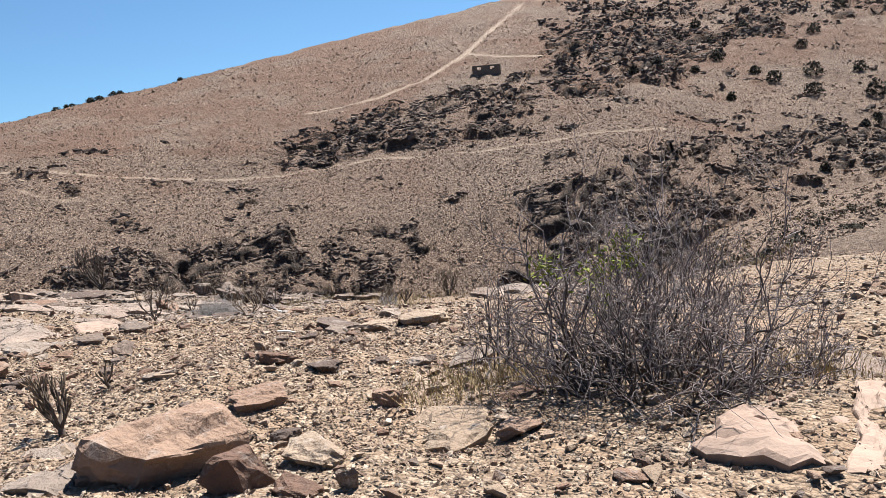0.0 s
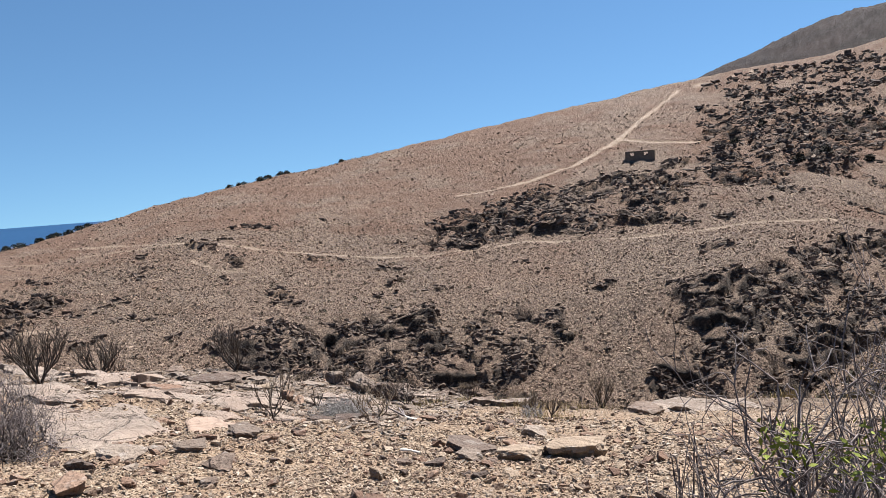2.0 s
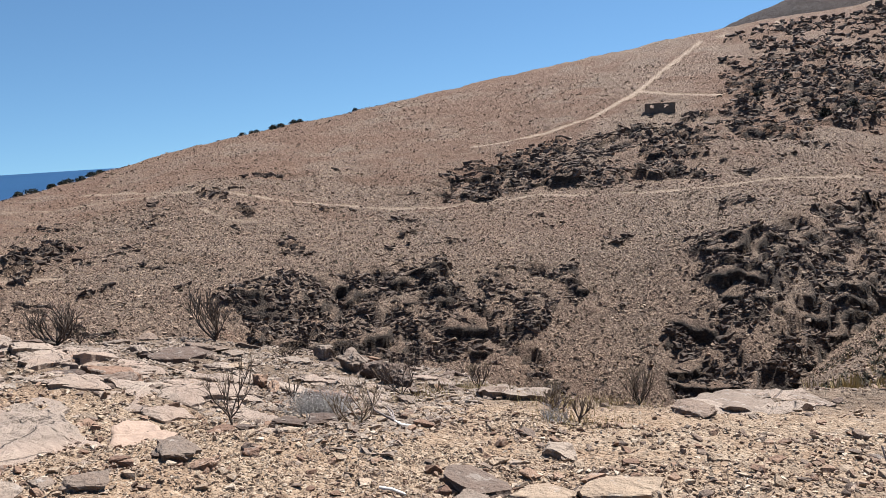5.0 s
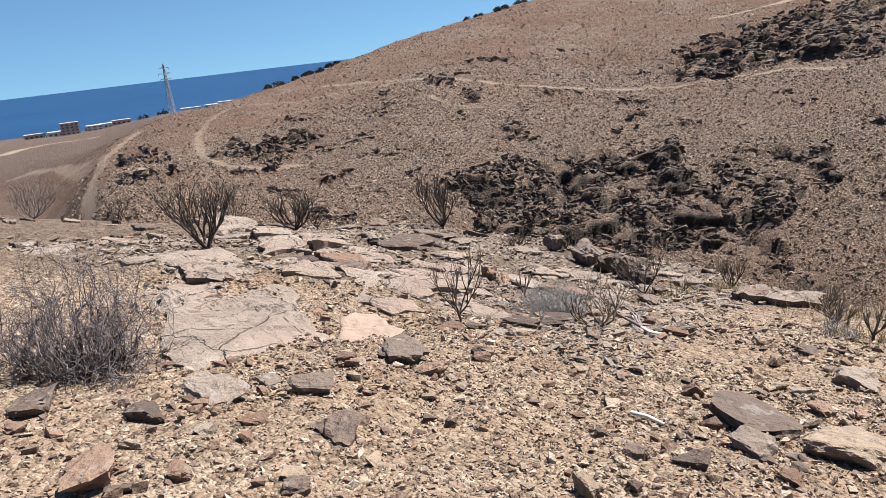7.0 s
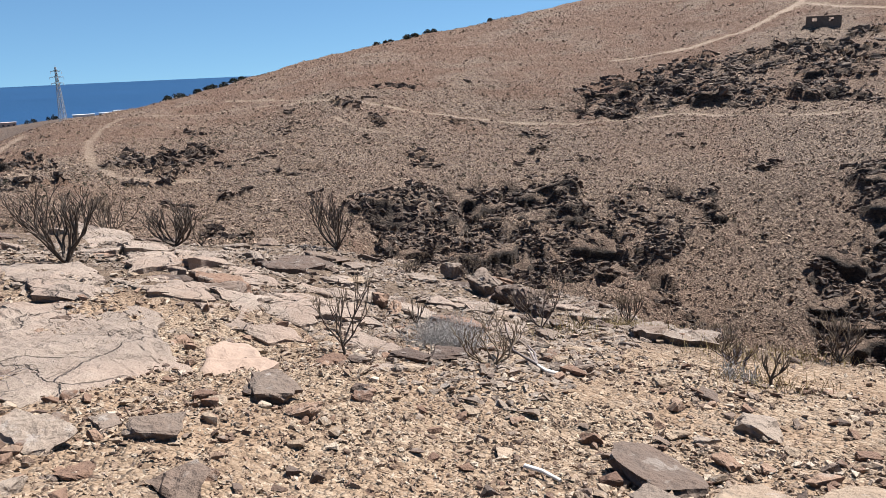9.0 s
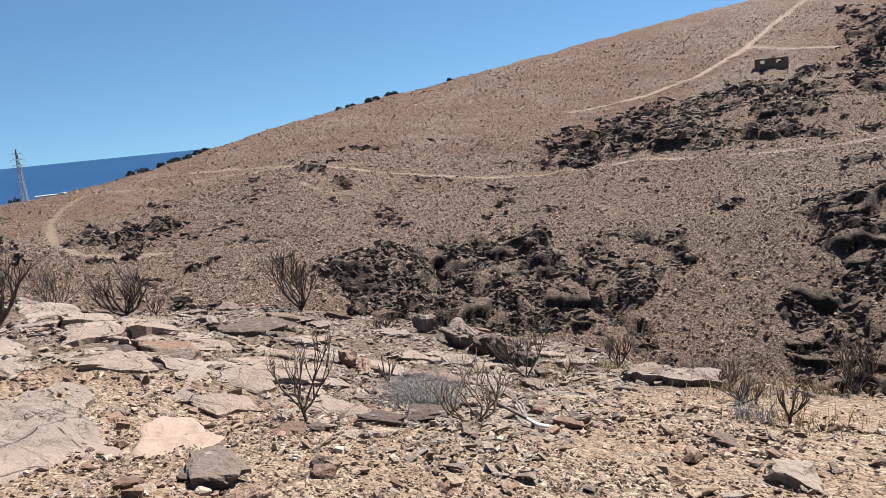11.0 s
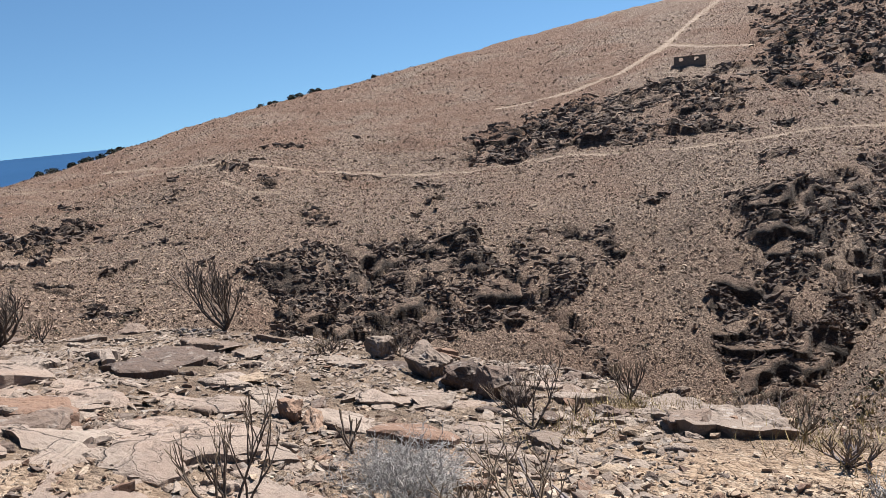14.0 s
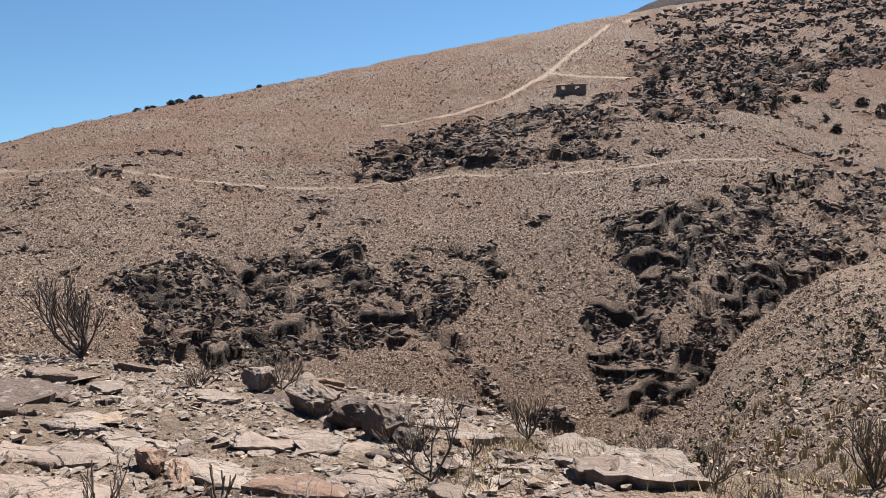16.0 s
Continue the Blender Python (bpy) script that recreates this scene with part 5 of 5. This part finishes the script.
def far_slopes():
    x, y = far_places(130000, 24, 330)
    outcrop, track, shelf, red = zones(x, y)
    z, s = base_land(x, y)
    r, b = polar(x, y)
    bank = (b < 0) & (s < 1.05)
    ok = (track < 0.25) & ~(bank & (RNG.uniform(0, 1, len(x)) < 0.3)) & (s > 0.25) & (s < 6.1) & (outcrop < 0.6)
    x, y, r, s = x[ok][:78000], y[ok][:78000], r[ok][:78000], s[ok][:78000]
    bank = bank[ok][:78000]
    size = np.where(bank, 0.8, 1.0) * (0.12 + 0.0018 * r) * (1 + 0.35 * step01(-s, -3.2, -2.6)) * (1 - 0.12 * step01(s, 4.2, 4.8)) * 2.4 ** np.clip(RNG.normal(0, 0.45, len(x)), -1, 0.9)
    heap("scree", SHARDS, x, y, land(x, y), 1.0 * size, 0.6, FAR_STONE, "broken brown stones strewn over the slopes", "scree", lean_by=0.2)
    x, y = far_places(105000, 60, 210, -14, 62)
    outcrop, track, shelf, red = zones(x, y)
    s = base_land(x, y)[1]
    ok = (track < 0.25) & (s > 0.8) & (s < 4.6) & (outcrop < 0.7)
    x, y = x[ok][:62000], y[ok][:62000]
    heap("fine_scree", SHARDS, x, y, land(x, y), 0.2 * 2.2 ** RNG.uniform(0, 1, len(x)) * (0.6 + 0.004 * polar(x, y)[0]), 0.65, FAR_STONE, "small broken stones covering the gorge slopes", "scree", lean_by=0.2)
    x, y = far_places(280000, 75, 440, -28, 62)
    outcrop, track, shelf, red = zones(x, y)
    ok = (outcrop > 0.3) & (RNG.uniform(0, 1, len(x)) < 0.9)
    x, y = x[ok][:32000], y[ok][:32000]
    size = (0.25 + 0.0028 * polar(x, y)[0]) * 2.3 ** np.clip(RNG.normal(0, 0.5, len(x)), -1, 0.9)
    heap("crag_blocks", CHIPS, x, y, land(x, y), size, 0.8, CLIFF_STONE, "dark jointed rock blocks of the cliffs", "rock", along=0.35, stretch=1.4, lean_by=0.3, out=0.06)


far_slopes()


def slope_scrub():
    """Low dusty shrubs dotted over the far slope."""
    x, y = far_places(2600, 35, 320)
    outcrop, track, shelf, red = zones(x, y)
    s = base_land(x, y)[1]
    ok = (track < 0.2) & (s > 0.55) & (s < 5.6) & (outcrop < 0.8) & (RNG.uniform(0, 1, len(x)) > 0.75 * step01(s, 4.1, 4.6))
    x, y = x[ok], y[ok]
    z, n = land(x, y), 26
    w = RNG.uniform(0.35, 1.05, len(x))
    a, u = RNG.uniform(0, 6.3, (len(x), n)), RNG.uniform(0, 1, (len(x), n))
    q = np.sqrt(1 - u * u) * RNG.uniform(0.5, 1.0, (len(x), n))
    c = np.stack([x[:, None] + q * np.cos(a) * w[:, None] / 2, y[:, None] + q * np.sin(a) * w[:, None] / 2, z[:, None] + u * w[:, None] * 0.5], -1)
    t = RNG.normal(0, 1, (len(x), n, 3, 3))
    t = t / np.linalg.norm(t, axis=-1, keepdims=True) * (0.2 * w)[:, None, None, None]
    me = bpy.data.meshes.new("slope_scrub")
    co = (c[:, :, None] + t).reshape(-1, 3)
    fill_mesh(me, co, None, np.arange(len(co)).reshape(-1, 3))
    me.materials.append(DUSTY)
    tagged(new("slope_scrub", me), "low dusty shrubs dotted over the far slope", "shrubs", kind="stuff")


slope_scrub()


def cushions():
    for k, (x, y, w) in enumerate(CUSHIONS):
        ob = thing("cushion_bush", x, y, z_at(x, y) - 0.2, "round grey-green cushion bush on the far hillside", "bush", "cushion bushes on the hill")
        part("crown", clump("crown", np.random.RandomState(400 + k), 420, w, w * 0.62, 0.26 + 0.03 * w, CUSHION), None, ob)
        part("stem", tubes("stem", [([(0, 0, -0.1), (0.05, 0, 0.3), (0.1, 0.05, 0.6)], 0.14, 0.08)], 6, BARK), None, ob)


cushions()


def ridge_trees():
    for k, (x, y) in enumerate(RIDGE_TREES):
        rng = np.random.RandomState(600 + k)
        x, y = x + rng.normal(0, 1.2), y + rng.normal(0, 1.2)
        h = rng.uniform(1.3, 1.8) if k != 8 else 1.2
        ob = thing("ridge_tree", x, y, z_at(x, y) - 0.2, "dark rounded tree on the skyline of the hill", "tree", "trees on the ridge")
        part("trunk", tubes("trunk", [([(0, 0, -0.2), (0.1, 0, 0.5), (0.15, 0.1, h * 0.45)], 0.2, 0.1), ([(0.1, 0, 0.5), (0.5, 0.2, 1.0)], 0.1, 0.05), ([(0.1, 0, 0.5), (-0.4, -0.3, 1.0)], 0.1, 0.05)], 6, BARK), None, ob)
        crown = part("crown", clump("crown", rng, 460, h * rng.uniform(2.2, 3.1), h, 0.3, TREE_LEAF, low=-0.1), None, ob)
        crown.location.z = 0.1


ridge_trees()


def ruin():
    """A roofless stone hut with two window holes."""
    x, y = -13.1, 246.0
    w, d, h, t = 8.4, 5.5, 3.1, 0.4
    ob = thing("ruined_hut", x, y, z_at(x, y) - 1.0, "roofless ruined stone hut with window holes", "hut", turn=4)
    bm = bmesh.new()
    for px, pw in ((-3.55, 1.5), (-0.25, 2.9), (3.35, 1.9)):
        box(bm, px, -d / 2, 0, pw, t, h)
    box(bm, 0, -d / 2, 0, w, t - 0.01, 1.75)
    box(bm, 0, -d / 2, h - 0.3, w, t - 0.01, 0.3)
    part("front_wall", bm, WALL, ob)
    for name, px, py, pw, pd, hh in (("side_wall", -w / 2 + t / 2, 0, t, d - t, h * 0.95), ("side_wall", w / 2 - t / 2, 0, t, d - t, h * 0.85), ("back_wall", 0, d / 2, w, t, h * 0.52)):
        bm = bmesh.new()
        box(bm, px, py, 0, pw, pd, hh)
        bmesh.ops.bevel(bm, geom=bm.edges[:], offset=0.05, segments=1, affect="EDGES")
        part(name, bm, WALL, ob)
    for px in (-2.2, 1.8):
        bm = bmesh.new()
        box(bm, px, -d / 2 - 0.03, h - 0.4, 1.5, t + 0.06, 0.14)
        part("lintel", bm, BARK, ob, "dark timber lintel")


ruin()


def pylon(x, y, height):
    """A lattice mast with three pairs of arms."""
    ob = thing("power_pylon", x, y, z_at(x, y) - 0.5, "grey steel lattice power pylon near the coast", "pylon", turn=30)

    def half(z):
        return 1.5 * (1 - z / height) ** 1.1 + 0.3

    levels = np.linspace(0, height * 0.97, 12)
    for cx, cy in ((1, 1), (1, -1), (-1, 1), (-1, -1)):
        part("leg", tubes("leg", [([(cx * half(z), cy * half(z), z) for z in levels], 0.2, 0.14)], 4, STEEL), None, ob)
    lines = []
    for lo, hi in zip(levels, levels[1:]):
        a, b = half(lo), half(hi)
        for k in (1, -1):
            lines += [([(-a, k * a, lo), (b, k * b, hi)], 0.09, 0.09), ([(a, k * a, lo), (-b, k * b, hi)], 0.09, 0.09)]
            lines += [([(k * a, -a, lo), (k * b, b, hi)], 0.09, 0.09), ([(k * a, a, lo), (k * b, -b, hi)], 0.09, 0.09)]
    part("bracing", tubes("bracing", lines, 3, STEEL), None, ob)
    for z, reach in ((height * 0.70, 3.6), (height * 0.80, 4.2), (height * 0.90, 3.2)):
        for k in (1, -1):
            part("arm", tubes("arm", [([(0, 0, z + 0.6), (k * reach, 0, z)], 0.14, 0.08), ([(0, 0, z - 0.4), (k * reach, 0, z)], 0.14, 0.08)], 4, STEEL), None, ob)
            part("insulator", tubes("insulator", [([(k * reach, 0, z), (k * reach, 0, z - 1.6)], 0.12, 0.12)], 5, WHITEWASH), None, ob)
    part("peak", tubes("peak", [([(0, 0, height * 0.96), (0, 0, height)], 0.2, 0.06)], 4, STEEL), None, ob)


pylon(-432.4, 320.1, 35.0)


def block(x, y, w, d, h, floors, bays, material, label, turn=0.0, name="coast_building"):
    """A flat-roofed building of the coast with its rows of windows."""
    ob = thing(name, x, y, z_at(x, y) - 1.0, label, "building", "buildings on the coast", turn)
    bm = bmesh.new()
    box(bm, 0, 0, 0, w, d, h + 1)
    part("wall", bm, material, ob)
    bm = bmesh.new()
    box(bm, 0, 0, h + 1.0, w + 0.6, d + 0.6, 0.7)
    part("roof", bm, material, ob)
    for f in range(floors):
        for k in range(bays):
            bm = bmesh.new()
            box(bm, w * ((k + 0.5) / bays - 0.5), -d / 2 - 0.05, 2.0 + f * h / floors, w / bays * 0.42, 0.3, h / floors * 0.42)
            part("window", bm, DARK_GLASS, ob)
    return ob


def coast():
    for b, r, w, h, fl, bays, m, label in (
            (60.4, 1060, 21, 14, 4, 4, PLASTER, "pinkish hotel block with dark balconies near the sea"), (58.9, 1090, 20, 6, 2, 3, WHITEWASH, "low white coastal building"),
            (58.2, 1110, 16, 5, 1, 3, WHITEWASH, "low white coastal building"), (57.2, 1150, 24, 5, 1, 4, PLASTER, "low pinkish coastal building"),
            (61.3, 1085, 18, 5, 1, 3, WHITEWASH, "low white coastal building"), (62.6, 1100, 22, 5, 1, 4, PLASTER, "low pinkish coastal building"),
            (52.6, 1290, 30, 6, 1, 5, WHITEWASH, "long low white coastal building"), (51.2, 1330, 22, 7, 2, 4, WHITEWASH, "low white coastal building"),
            (49.6, 1380, 55, 9, 2, 7, WHITEWASH, "long white coastal block above the slope"), (48.4, 1420, 40, 9, 2, 6, WHITEWASH, "long white coastal block above the slope"),
            (47.2, 1450, 44, 12, 3, 6, PLASTER, "pinkish coastal block above the slope"), (45.6, 1480, 50, 14, 3, 6, WHITEWASH, "white coastal block above the slope"),
            (44.4, 1500, 36, 16, 3, 5, WHITEWASH, "white coastal block above the slope")):
        a = radians(b)
        block(EYE_X - math.sin(a) * r, EYE_Y + math.cos(a) * r, w, 12, h, fl, bays, m, label, b)
    for k in range(14):
        rng = np.random.RandomState(800 + k)
        a, r = radians(rng.uniform(54, 63)), rng.uniform(1080, 1160)
        x, y, h = EYE_X - math.sin(a) * r, EYE_Y + math.cos(a) * r, rng.uniform(4, 7)
        ob = thing("coast_tree", x, y, z_at(x, y) - 0.3, "dark tree among the buildings on the coast", "tree", "trees on the coast")
        part("trunk", tubes("trunk", [([(0, 0, -0.3), (0.1, 0, 1), (0.2, 0.1, h * 0.5)], 0.3, 0.15)], 5, BARK), None, ob)
        part("crown", clump("crown", rng, 220, h * 1.5, h, 0.7, TREE_LEAF, low=0.1), None, ob)


coast()
